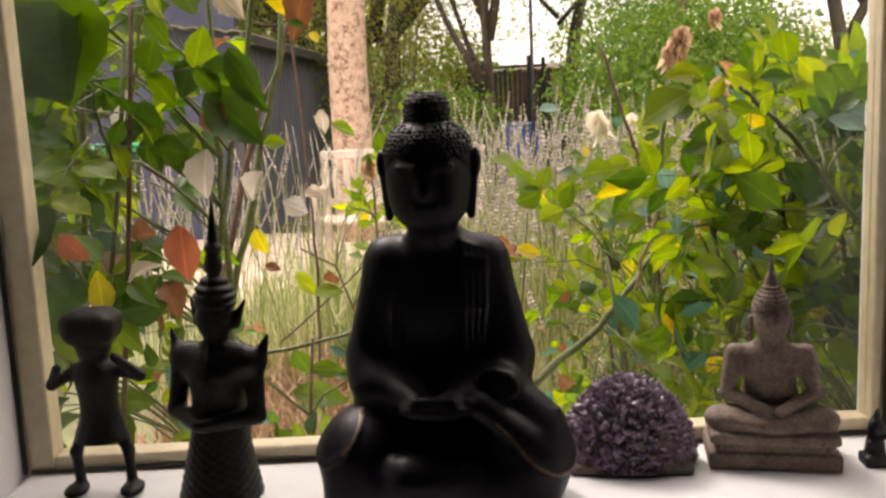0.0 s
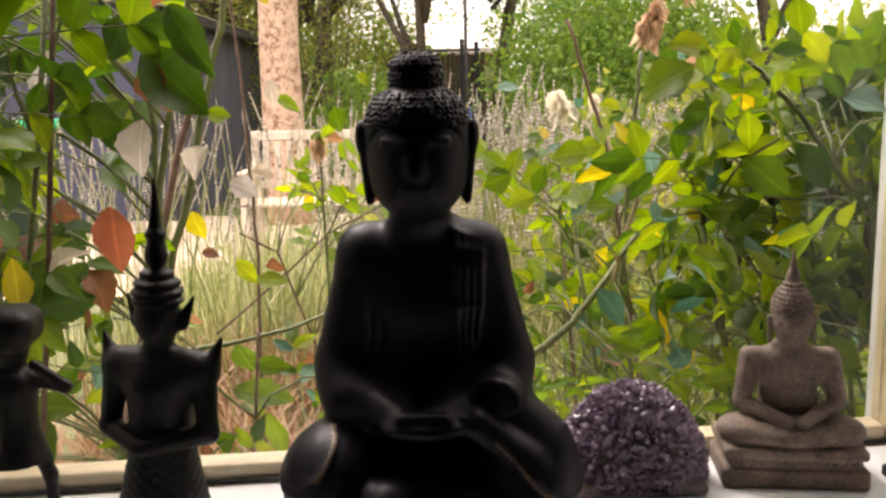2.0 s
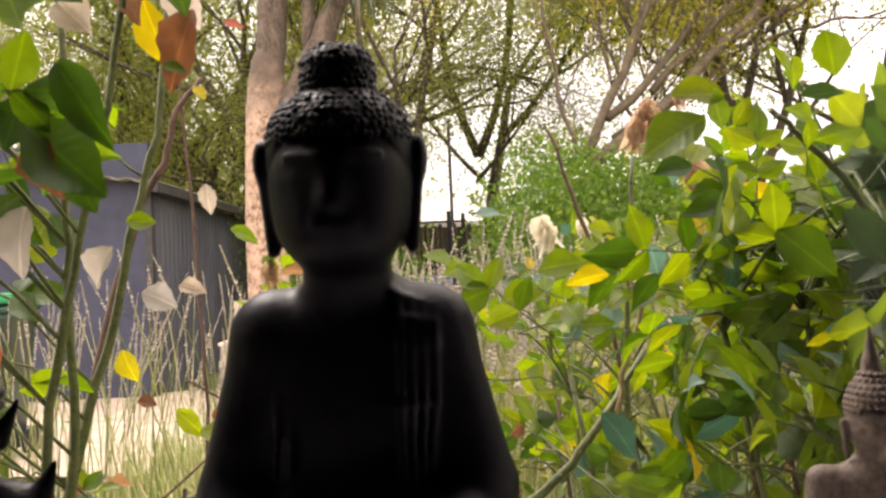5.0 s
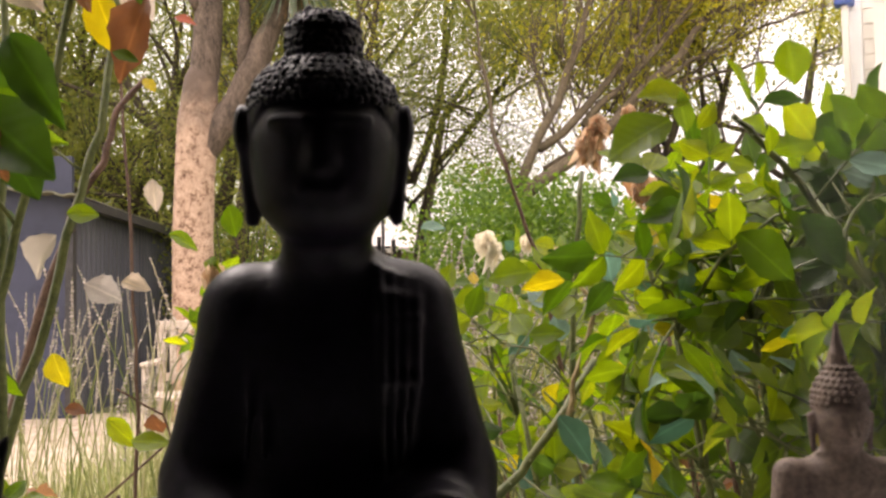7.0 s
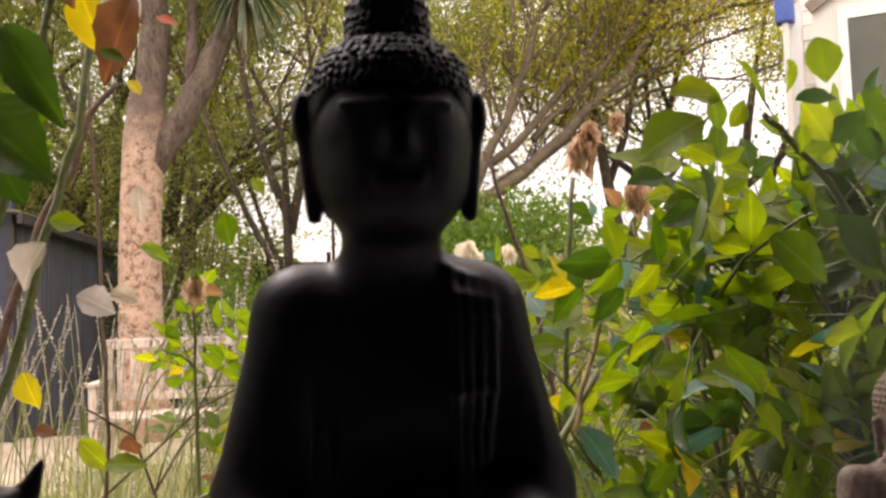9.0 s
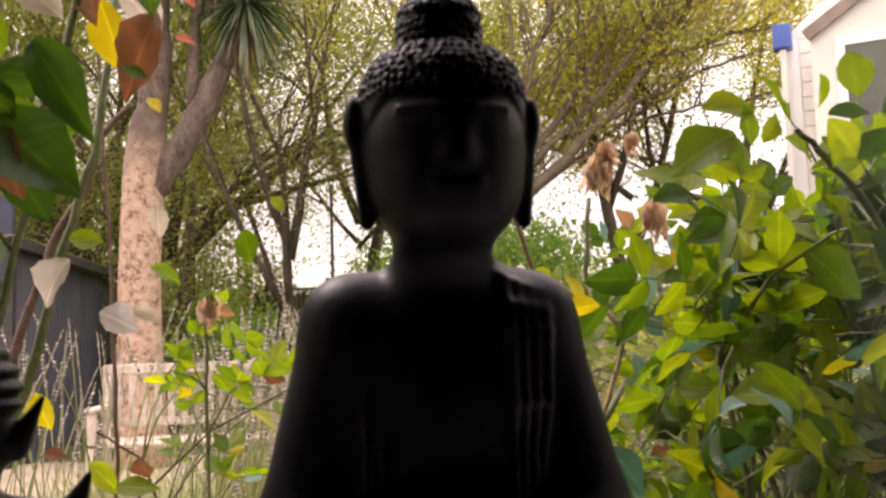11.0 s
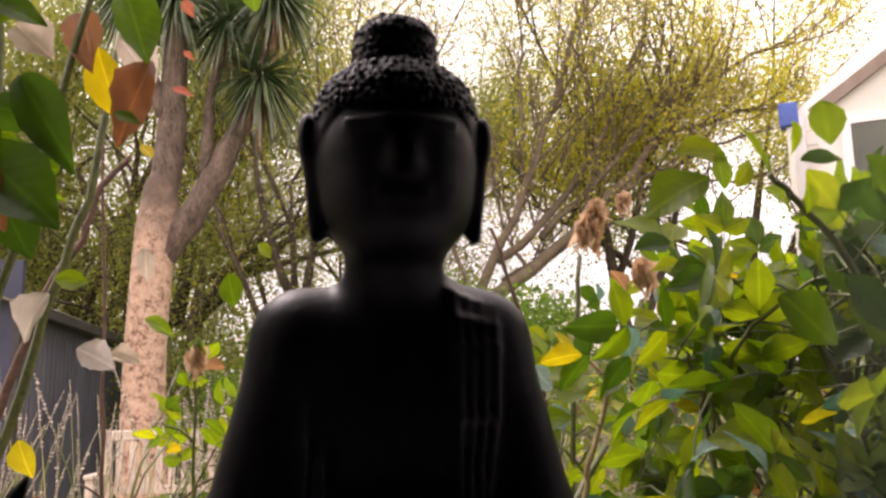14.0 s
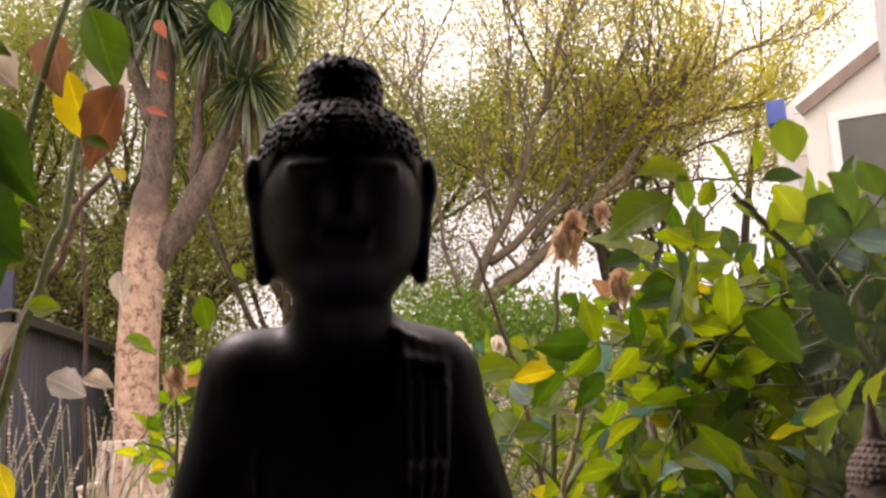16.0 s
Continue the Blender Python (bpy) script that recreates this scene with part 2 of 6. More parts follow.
M_STRAW = leafy("dead_sword_leaf", [(0.25, 0.16, 0.09), (0.36, 0.25, 0.15)], 0.3, pieces="island", veins=False)
M_SEED = leafy("dry_seed_head", [(0.26, 0.22, 0.20), (0.40, 0.35, 0.31), (0.54, 0.48, 0.43)], 0.3, pieces="island", veins=False)
M_GRASS = leafy("meadow_grass", [(0.13, 0.17, 0.05), (0.25, 0.28, 0.09), (0.38, 0.38, 0.18), (0.50, 0.47, 0.30)], 0.4, pieces="island", veins=False)
M_DRY = leafy("dry_straw", [(0.16, 0.09, 0.045), (0.24, 0.14, 0.07), (0.36, 0.25, 0.14)], 0.3, pieces="island", veins=False)
M_GLASS = bpy.data.materials.new("clear_pane")
M_GLASS.use_nodes = True
gn, gl = M_GLASS.node_tree.nodes, M_GLASS.node_tree.links
gn.clear()
g_t, g_g, g_m, g_f, g_o = (gn.new("ShaderNode" + k) for k in ("BsdfTransparent", "BsdfGlossy", "MixShader", "LayerWeight", "OutputMaterial"))
g_p, g_a = gn.new("ShaderNodeMath"), gn.new("ShaderNodeMath")
g_p.operation, g_a.operation = "POWER", "MULTIPLY_ADD"
g_p.inputs[1].default_value, g_a.inputs[1].default_value, g_a.inputs[2].default_value = 5.0, 0.25, 0.02  # gloss of one face, rising at a slant
g_f.inputs["Blend"].default_value = 0.5
g_g.inputs["Roughness"].default_value = 0.02
g_t.inputs[0].default_value = (0.97, 0.98, 0.97, 1)
gl.new(g_f.outputs["Facing"], g_p.inputs[0])
gl.new(g_p.outputs[0], g_a.inputs[0])
gl.new(g_a.outputs[0], g_m.inputs[0])
gl.new(g_t.outputs[0], g_m.inputs[1])
gl.new(g_g.outputs[0], g_m.inputs[2])
gl.new(g_m.outputs[0], g_o.inputs[0])


# ---- builders ----
def mesh_of(name, verts, faces, mat, smooth=False):
    me = bpy.data.meshes.new(name)
    me.from_pydata([tuple(map(float, v)) for v in verts], [], [tuple(f) for f in faces])
    me.materials.append(mat)
    if smooth:
        me.polygons.foreach_set("use_smooth", [True] * len(me.polygons))
    me.update()
    return me


def piece(name, me, parent=None, m=None, label="", kind=""):
    ob = new(name, me)
    if parent:
        ob.parent = parent
    if m is not None:
        ob.matrix_basis = m
    return tagged(ob, label, kind=kind)


def thing(name, label, category, at=(0, 0, 0), group="", kind=""):
    ob = new(name)
    ob.empty_display_size = 0.05
    ob.location = at
    return tagged(ob, label, category, group, kind)


def part(name, bm, mat, parent=None, label="", smooth=False, kind=""):
    me = bpy.data.meshes.new(name)
    bm.to_mesh(me)
    bm.free()
    me.materials.append(mat)
    if smooth:
        me.polygons.foreach_set("use_smooth", [True] * len(me.polygons))
    return piece(name, me, parent, None, label, kind)


def box(x0, x1, y0, y1, z0, z1, bevel=0.0, bm=None):
    bm = bm or bmesh.new()
    made = bmesh.ops.create_cube(bm, size=1.0, matrix=Matrix.Translation(((x0 + x1) / 2, (y0 + y1) / 2, (z0 + z1) / 2)) @ Matrix.Diagonal((x1 - x0, y1 - y0, z1 - z0, 1)))
    if bevel:
        edges = list({e for v in made["verts"] for e in v.link_edges})
        bmesh.ops.bevel(bm, geom=edges, offset=bevel, segments=2, affect="EDGES", profile=0.5)
    return bm


def tube(V, F, pts, radii, sides=6):
    """Adds a tapered tube along the points."""
    pts = [Vector(p) for p in pts]
    start = len(V)
    side = None
    for i, p in enumerate(pts):
        d = (pts[min(i + 1, len(pts) - 1)] - pts[max(i - 1, 0)]).normalized()
        if side is None:
            side = d.orthogonal().normalized()
        side = (side - d * side.dot(d)).normalized()
        up = d.cross(side)
        for k in range(sides):
            a = 2 * math.pi * k / sides
            V.append(p + (side * math.cos(a) + up * math.sin(a)) * radii[i])
    for i in range(len(pts) - 1):
        for k in range(sides):
            a, b = start + i * sides + k, start + i * sides + (k + 1) % sides
            F.append((a, b, b + sides, a + sides))
    F.append(tuple(start + k for k in reversed(range(sides))))
    F.append(tuple(start + (len(pts) - 1) * sides + k for k in range(sides)))


def curve_points(a, b, bow, n=8, wob=0.0, rng=random):
    """Points from a to b, bowed by the vector, with wobble."""
    a, b, bow = Vector(a), Vector(b), Vector(bow)
    out = []
    for i in range(n):
        t = i / (n - 1)
        p = a.lerp(b, t) + bow * (4 * t * (1 - t))
        if wob and 0 < i < n - 1:
            p += Vector((rng.uniform(-wob, wob), rng.uniform(-wob, wob), rng.uniform(-wob, wob)))
        out.append(p)
    return out


# ---- carved figures by blended solids ----
def solid(bounds, step, field):
    """A closed surface of the field's zero level, by surface nets."""
    ax = [np.arange(lo, hi + step, step) for lo, hi in bounds]
    X, Y, Z = (a.astype(np.float32) for a in np.meshgrid(*ax, indexing="ij"))
    D = field(X, Y, Z)
    inside = D < 0
    nx, ny, nz = D.shape
    corners = [(i, j, k) for i in (0, 1) for j in (0, 1) for k in (0, 1)]
    total = sum(inside[i:nx - 1 + i, j:ny - 1 + j, k:nz - 1 + k].astype(int) for i, j, k in corners)
    cells = (total > 0) & (total < 8)
    idx = np.full(cells.shape, -1)
    where = np.argwhere(cells)
    idx[cells] = np.arange(len(where))
    acc, cnt = np.zeros((len(where), 3)), np.zeros(len(where))
    for a in corners:
        for axis in range(3):
            if a[axis]:
                continue
            b = list(a)
            b[axis] = 1
            da = D[where[:, 0] + a[0], where[:, 1] + a[1], where[:, 2] + a[2]]
            db = D[where[:, 0] + b[0], where[:, 1] + b[1], where[:, 2] + b[2]]
            cross = (da < 0) != (db < 0)
            t = np.where(cross, da / np.where(cross, da - db, 1), 0)
            p = np.tile(np.array(a, float), (len(where), 1))
            p[:, axis] = t
            acc[cross] += p[cross]
            cnt[cross] += 1
    co = (where + acc / cnt[:, None]) * step + np.array([a[0] for a in ax])
    faces = []
    for axis in range(3):
        u, v = (axis + 1) % 3, (axis + 2) % 3
        sl0, sl1 = [slice(None)] * 3, [slice(None)] * 3
        sl0[axis], sl1[axis] = slice(0, -1), slice(1, None)
        flips = np.argwhere(inside[tuple(sl0)] != inside[tuple(sl1)])
        ok = (flips[:, u] > 0) & (flips[:, v] > 0) & (flips[:, u] < D.shape[u] - 1) & (flips[:, v] < D.shape[v] - 1)
        for e in flips[ok]:
            q = []
            for du, dv in ((-1, -1), (0, -1), (0, 0), (-1, 0)):
                c = e.copy()
                c[u] += du
                c[v] += dv
                q.append(idx[tuple(c)])
            faces.append(q if inside[tuple(e)] else q[::-1])
    return co, faces


def melt(a, b, k):
    h = np.clip(0.5 + 0.5 * (b - a) / k, 0, 1)
    return b * (1 - h) + a * h - k * h * (1 - h)


def blob(P, c, r):
    q = [(P[i] - c[i]) / r[i] for i in range(3)]
    n = np.sqrt(q[0] ** 2 + q[1] ** 2 + q[2] ** 2)
    g = np.sqrt(sum((q[i] / r[i]) ** 2 for i in range(3))) + 1e-9
    return n * (n - 1) / g


def limb(P, a, b, ra, rb):
    a, b = np.array(a), np.array(b)
    d = b - a
    t = np.clip(sum((P[i] - a[i]) * d[i] for i in range(3)) / (d @ d), 0, 1)
    return np.sqrt(sum((P[i] - a[i] - d[i] * t) ** 2 for i in range(3))) - (ra + (rb - ra) * t)


def slab(P, c, h, r):
    q = [np.abs(P[i] - c[i]) - (h[i] - r) for i in range(3)]
    return np.sqrt(sum(np.maximum(a, 0) ** 2 for a in q)) + np.minimum(np.maximum(np.maximum(q[0], q[1]), q[2]), 0) - r


def drum(P, c, r, h, e):
    """An upright round drum with rounded edges."""
    a = np.sqrt((P[0] - c[0]) ** 2 + ((P[1] - c[1]) / 1.04) ** 2) - (r - e)
    b = np.abs(P[2] - c[2]) - (h - e)
    return np.sqrt(np.maximum(a, 0) ** 2 + np.maximum(b, 0) ** 2) + np.minimum(np.maximum(a, b), 0) - e


def curled(P, c, pitch, depth):
    """Height of staggered snail curls round an upright axis."""
    x, y = P[0] - c[0], P[1] - c[1]
    r = np.sqrt(x * x + y * y)
    n = max(8, round(2 * math.pi * c[3] / pitch))
    return depth * np.cos(np.arctan2(x, y) * n) * np.cos(2 * math.pi * (P[2] - (c[3] - r) * -0.8 - c[2]) / (pitch * 1.15))


# ---- room and window ----
SILL = 0.935
WL, WR, WT = -0.371, 0.382, 1.70
ROOM = pose(0, 0.083, 0, 0, 0, 6.4) @ pose(0, -0.118, 0)  # the house stands slightly askew to the row of figures
tagged(part("floor", box(-2.0, 1.3, -3.6, -0.04, -0.02, 0.08), M_FLOOR), kind="structure", label="dark floorboards of the room")
# unseen ceiling and walls close the room; their dark colour holds down indoor light
tagged(part("ceiling", box(-2.1, 1.4, -3.7, 0.2, 2.5, 2.6), M_PLASTER), kind="structure", label="unseen ceiling, coloured dark to cut bounce light")
tagged(part("wall_west", box(-2.1, -2.0, -3.7, -0.04, -0.02, 2.5), M_PLASTER), kind="structure", label="unseen wall, coloured dark to cut bounce light")
tagged(part("wall_east", box(1.3, 1.4, -3.7, -0.0405, -0.02, 2.5), M_PLASTER), kind="structure", label="unseen wall, coloured dark to cut bounce light")
tagged(part("wall_south", box(-2.0, 1.3, -3.7, -3.6, -0.02, 2.5), M_PLASTER), kind="structure", label="unseen wall behind the window room, coloured dark to cut bounce light")
wall = box(WL - 0.001, WR + 0.001, -0.04, 0.17, -0.02, SILL - 0.03)
box(WL - 0.001, WR + 0.001, -0.04, 0.17, WT, 2.5, bm=wall)
for s, edge in ((-1, WL), (1, WR)):
    end = -2.1 if s < 0 else 1.4
    plan = [(end, -0.04), (edge + s * 0.002, -0.04), (edge, 0.116), (edge, 0.17), (end, 0.17)]
    lo, hi = [wall.verts.new((x, y, -0.02)) for x, y in plan], [wall.verts.new((x, y, 2.5)) for x, y in plan]
    for k in range(5):
        wall.faces.new((lo[k], lo[(k + 1) % 5], hi[(k + 1) % 5], hi[k]))
    wall.faces.new(lo)
    wall.faces.new(hi)
bmesh.ops.recalc_face_normals(wall, faces=wall.faces)
tagged(part("wall_north", wall, M_WHITE), kind="structure", label="white painted wall with a window opening")
tagged(part("sill", box(WL + 0.002, WR - 0.002, -0.135, 0.118, SILL - 0.028, SILL, 0.006), M_WHITE), kind="structure", label="white painted window sill, slightly scuffed")
win = thing("window_1", "cream painted timber window with one large clear pane", "window", kind="structure")
FY0, FY1 = 0.118, 0.142
part("window_frame", box(WL + 0.004, WL + 0.026, FY0, FY1, SILL - 0.02, WT, 0.002), M_CREAM, win)
part("window_frame", box(WR - 0.013, WR - 0.004, FY0, FY1, SILL - 0.02, WT, 0.002), M_CREAM, win)
part("window_frame", box(WL + 0.0265, WR - 0.0135, FY0 + 0.001, FY1, SILL - 0.02, SILL + 0.014, 0.002), M_CREAM, win)
part("window_frame", box(WL + 0.0265, WR - 0.0135, FY0 + 0.001, FY1, WT - 0.03, WT, 0.002), M_CREAM, win)
# dark strips paint the shadow line where the frame meets reveal and sill
part("gap_shadow", box(WL + 0.0005, WL + 0.0035, FY0 - 0.004, FY0 - 0.0005, SILL + 0.001, WT, 0), M_GAPSHADE, win, "dark strip standing in for the shadow in the gap")
part("gap_shadow", box(WR - 0.0035, WR - 0.0005, FY0 - 0.004, FY0 - 0.0005, SILL + 0.001, WT, 0), M_GAPSHADE, win, "dark strip standing in for the shadow in the gap")
part("gap_shadow", box(WL + 0.007, WR - 0.007, FY0 - 0.003, FY0 - 0.0005, SILL + 0.0005, SILL + 0.0035, 0), M_GAPSHADE, win, "dark strip standing in for the shadow in the gap")
pane = part("pane", box(WL + 0.026, WR - 0.013, 0.128, 0.131, SILL + 0.01, WT - 0.028), M_GLASS, win, "clear glass")
pane.visible_shadow = False
for ob in list(scene.objects):
    if ob.parent is None and ob.type in ("MESH", "EMPTY"):
        ob.matrix_basis = ROOM @ ob.matrix_basis


# ---- figures on the sill ----
def buddha_field(X, Y, Z):
    P = (X, Y, Z)
    # crossed legs and robe hem
    d = slab(P, (0.002, 0.014, 0.010), (0.086, 0.056, 0.012), 0.010)
    for s in (-1, 1):
        knee = blob(P, (s * 0.061 + 0.004, -0.006, 0.037), (0.036, 0.044, 0.036))
        d = melt(d, knee, 0.016)
        d = melt(d, limb(P, (s * 0.030, 0.030, 0.054), (s * 0.060 + 0.004, -0.006, 0.042), 0.034, 0.030), 0.014)
        d = melt(d, limb(P, (s * 0.060, -0.030, 0.022), (-s * 0.02, -0.042, 0.032), 0.021, 0.018), 0.008)
        cut = (X - s * 0.062) * s * 0.62 - (Y + 0.012) * 0.35 - (Z - 0.056) * -0.70 - 0.012
        d = melt(d, np.sqrt((knee - 0.001) ** 2 + cut ** 2) - 0.0016, 0.0015)
    # trunk, shoulders, arms
    d = melt(d, blob(P, (0, 0.032, 0.085), (0.054, 0.042, 0.060)), 0.014)
    d = melt(d, blob(P, (0, 0.028, 0.150), (0.049, 0.034, 0.052)), 0.014)
    d = melt(d, limb(P, (-0.034, 0.026, 0.180), (0.034, 0.026, 0.180), 0.021, 0.021), 0.016)
    for s in (-1, 1):
        d = melt(d, limb(P, (s * 0.037, 0.026, 0.181), (s * 0.0535, 0.022, 0.110), 0.0185, 0.0195), 0.008)
        d = melt(d, limb(P, (s * 0.0545, 0.022, 0.106), (s * 0.050, 0.002, 0.088), 0.0178, 0.016), 0.008)
        d = melt(d, limb(P, (s * 0.051, 0.012, 0.094), (s * 0.014, -0.028, 0.084), 0.0165, 0.0110), 0.014)
    d = melt(d, blob(P, (0.002, -0.036, 0.082), (0.027, 0.013, 0.0075)), 0.005)
    d = melt(d, limb(P, (-0.012, -0.040, 0.0885), (0.014, -0.040, 0.0885), 0.0045, 0.0045), 0.003)
    # shawl folds over the shoulder and chest
    for i in range(4):
        x, y = 0.0225 + 0.0050 * i, 0.0018 * i
        fold = [(x * 0.90 + 0.002, 0.022, 0.2040 - i * 0.0016), (x, 0.0080 + y * 0.5, 0.1970 - i * 0.0020), (x + 0.0007, 0.0022 + y * 0.6, 0.187 - i * 0.001), (x + 0.001, -0.0015 + y * 0.7, 0.176), (x + 0.0005, -0.0035 + y, 0.150), (x - 0.001 * i, -0.0010 + y, 0.108 + 0.004 * i)]
        for a, b, r in zip(fold, fold[1:], (0.0023, 0.0022, 0.0021, 0.0019, 0.0015)):
            d = melt(d, limb(P, a, b, r, r * 0.95), 0.0025)
    for i in range(2):
        d = melt(d, limb(P, (-0.024 - 0.006 * i, 0.010, 0.186), (-0.026 - 0.007 * i, -0.003, 0.120), 0.0018, 0.0015), 0.003)
    # cloth laid over the thigh, its end a scroll of folds, with a double hem
    d = melt(d, limb(P, (0.042, 0.000, 0.084), (0.074, -0.010, 0.060), 0.024, 0.022), 0.008)
    d = melt(d, limb(P, (0.034, -0.030, 0.082), (0.066, -0.034, 0.058), 0.010, 0.010), 0.006)
    for r in (0.0105, 0.0070, 0.0035):
        q = np.sqrt(((X - 0.046) * 0.86 + (Z - 0.100) * 0.3) ** 2 + ((Z - 0.097) * 1.15) ** 2) - r
        d = melt(d, np.sqrt(q ** 2 + (Y + 0.024 - 0.25 * (Z - 0.097)) ** 2) - 0.0023, 0.003)
    d = melt(d, blob(P, (0.047, -0.014, 0.096), (0.016, 0.013, 0.012)), 0.005)
    for k in range(3):
        d = melt(d, limb(P, (0.024 + 0.004 * k, -0.036, 0.088 - 0.006 * k), (0.056 + 0.003 * k, -0.040, 0.070 - 0.008 * k), 0.0016, 0.0014), 0.003)
    for k in (0, 1):
        d = melt(d, limb(P, (0.090 - 0.010 * k, -0.014, 0.074 - 0.001 * k), (0.064 - 0.009 * k, -0.044, 0.052 + 0.001 * k), 0.0022, 0.0018), 0.002)
    # neck, head, face
    d = melt(d, limb(P, (0, 0.022, 0.190), (0, 0.006, 0.224), 0.0208, 0.0192), 0.008)
    h = melt(blob(P, (0, 0.002, 0.248), (0.0315, 0.034, 0.040)), blob(P, (0, -0.004, 0.228), (0.025, 0.027, 0.019)), 0.010)
    h = melt(h, limb(P, (0, -0.030, 0.252), (0, -0.0325, 0.239), 0.0024, 0.0038), 0.009)
    h = melt(h, limb(P, (-0.007, -0.030, 0.229), (0.007, -0.030, 0.229), 0.0026, 0.0026), 0.003)
    for s in (-1, 1):
        h = melt(h, limb(P, (s * 0.006, -0.0315, 0.256), (s * 0.020, -0.0255, 0.257), 0.0018, 0.0012), 0.004)
        h = melt(h, limb(P, (s * 0.0335, 0.002, 0.258), (s * 0.0305, 0.0, 0.219), 0.0042, 0.0030), 0.003)
        h = melt(h, blob(P, (s * 0.0352, 0.003, 0.259), (0.0036, 0.007, 0.0105)), 0.002)
    # hair cap in tiers
    cap = np.maximum(drum(P, (0, 0.004, 0.262), 0.0326, 0.0262, 0.0222), np.maximum(0.267 - 1.25 * np.maximum(np.abs(X) - 0.021, 0) - Z, -(Y + 0.6 * (0.268 - Z) + 0.050)))
    back = np.maximum(drum(P, (0, 0.006, 0.250), 0.0326, 0.0362, 0.022), 0.010 - Y)
    cap = np.minimum(cap, back) - curled(P, (0, 0.004, 0.264, 0.034), 0.0044, 0.0003)
    h = melt(h, cap, 0.002)
    h = melt(h, drum(P, (0, 0.005, 0.2935), 0.0168, 0.0162, 0.0112) - curled(P, (0, 0.005, 0.290, 0.018), 0.0042, 0.0003), 0.002)
    d = melt(d, h, 0.005)
    return d


def snail_curl(V, F, p, n, r):
    """A low pointed bead of hair standing on direction n."""
    n = Vector(n).normalized()
    u = n.orthogonal().normalized()
    w = n.cross(u)
    b = len(V)
    for rr, hh in ((1.0, -0.5), (0.90, 0.0), (0.5, 0.40)):
        V.extend(Vector(p) + (u * math.cos(k * math.tau / 7) + w * math.sin(k * math.tau / 7)) * r * rr + n * r * hh for k in range(7))
    V.append(Vector(p) + n * r * 0.52)
    for j in (0, 7):
        F.extend((b + j + k, b + j + (k + 1) % 7, b + j + 7 + (k + 1) % 7, b + j + 7 + k) for k in range(7))
    F.extend((b + 14 + k, b + 14 + (k + 1) % 7, b + 21) for k in range(7))


def hair_curls(V, F):
    rng = random.Random(8)
    rows = [(0.004, 0.2657 + 0.0222 * math.sin(t * 0.155 + 0.03), 0.0104 + 0.0222 * math.cos(t * 0.155 + 0.03), t * 0.155, 0.0019) for t in range(9)]
    rows += [(0.006, 0.2625 - 0.0034 * t, 0.0326, 0.0, 0.0019) for t in range(12)]
    rows += [(0.005, 0.2835 + 0.0033 * t, 0.0168, 0.0, 0.0018) for t in range(5)]
    rows += [(0.005, 0.2985 + 0.0112 * math.sin(t * 0.30), 0.0056 + 0.0112 * math.cos(t * 0.30), t * 0.30, 0.0018) for t in range(1, 5)]
    for i, (cy, z, rad, tilt, size) in enumerate(rows):
        n = max(5, round(math.tau * rad / (size * 1.8)))
        for k in range(n):
            a = (k + 0.5 * (i % 2) + rng.uniform(-0.22, 0.22)) * math.tau / n
            x, y = math.cos(a) * rad, math.sin(a) * rad * 1.04
            if z < 0.2655 and y < 0.006 + max(0.0, 0.262 - z) * 0.25:
                continue
            snail_curl(V, F, (x, y + cy, z + rng.gauss(0, 0.0005)), (math.cos(a) * math.cos(tilt), math.sin(a) * math.cos(tilt), math.sin(tilt) + 0.1), size * rng.uniform(0.80, 1.25))


def carved(name, bounds, step, field, mat, m, label, accent=None, added=None):
    co, faces = solid(bounds, step, field)
    V, F = [Vector(v) for v in co], [tuple(f) for f in faces]
    if added:
        added(V, F)
    me = mesh_of(name, V, F, mat, True)
    if accent:
        me.materials.append(accent[0])
        for f in me.polygons:
            if accent[1](f.center):
                f.material_index = 1
    return tagged(piece(name, me, None, m), label, "statue")


carved("seated_statue", ((-0.112, 0.118), (-0.075, 0.086), (-0.006, 0.325)), 0.0015, buddha_field, M_STATUE,
       pose(0.001, -0.004, SILL, 0, 0, 0), "black lacquered wooden meditating statue with curled hair on the sill",
       (M_GILT, lambda c: any(abs((c.x - s * 0.062) * s * 0.62 - (c.y + 0.012) * 0.35 + (c.z - 0.056) * 0.70 - 0.012) < 0.0011 for s in (-1, 1)) and abs(c.x) > 0.045 and (0.03 if c.x > 0 else 0.052) < c.z < 0.078 and c.y < 0.0), hair_curls)


def small_curls(V, F):
    rng = random.Random(9)
    for i in range(8):
        z = 0.1225 + 0.0031 * i
        rad = 0.0142 * math.sqrt(max(0.08, 1 - ((z - 0.126) / 0.0185) ** 2)) if i < 6 else 0.0085 - 0.0018 * (i - 6)
        n = max(6, round(math.tau * rad / 0.0033))
        for k in range(n):
            a = (k + 0.5 * (i % 2)) * math.tau / n
            x, y = math.cos(a) * rad, math.sin(a) * rad * 1.12
            if y < 0 and z < 0.1275 - 0.35 * max(0.0, abs(x) - 0.005):
                continue
            snail_curl(V, F, (x, y + 0.002, z), (math.cos(a), math.sin(a), (z - 0.124) * 45), 0.0017 * rng.uniform(0.9, 1.1))


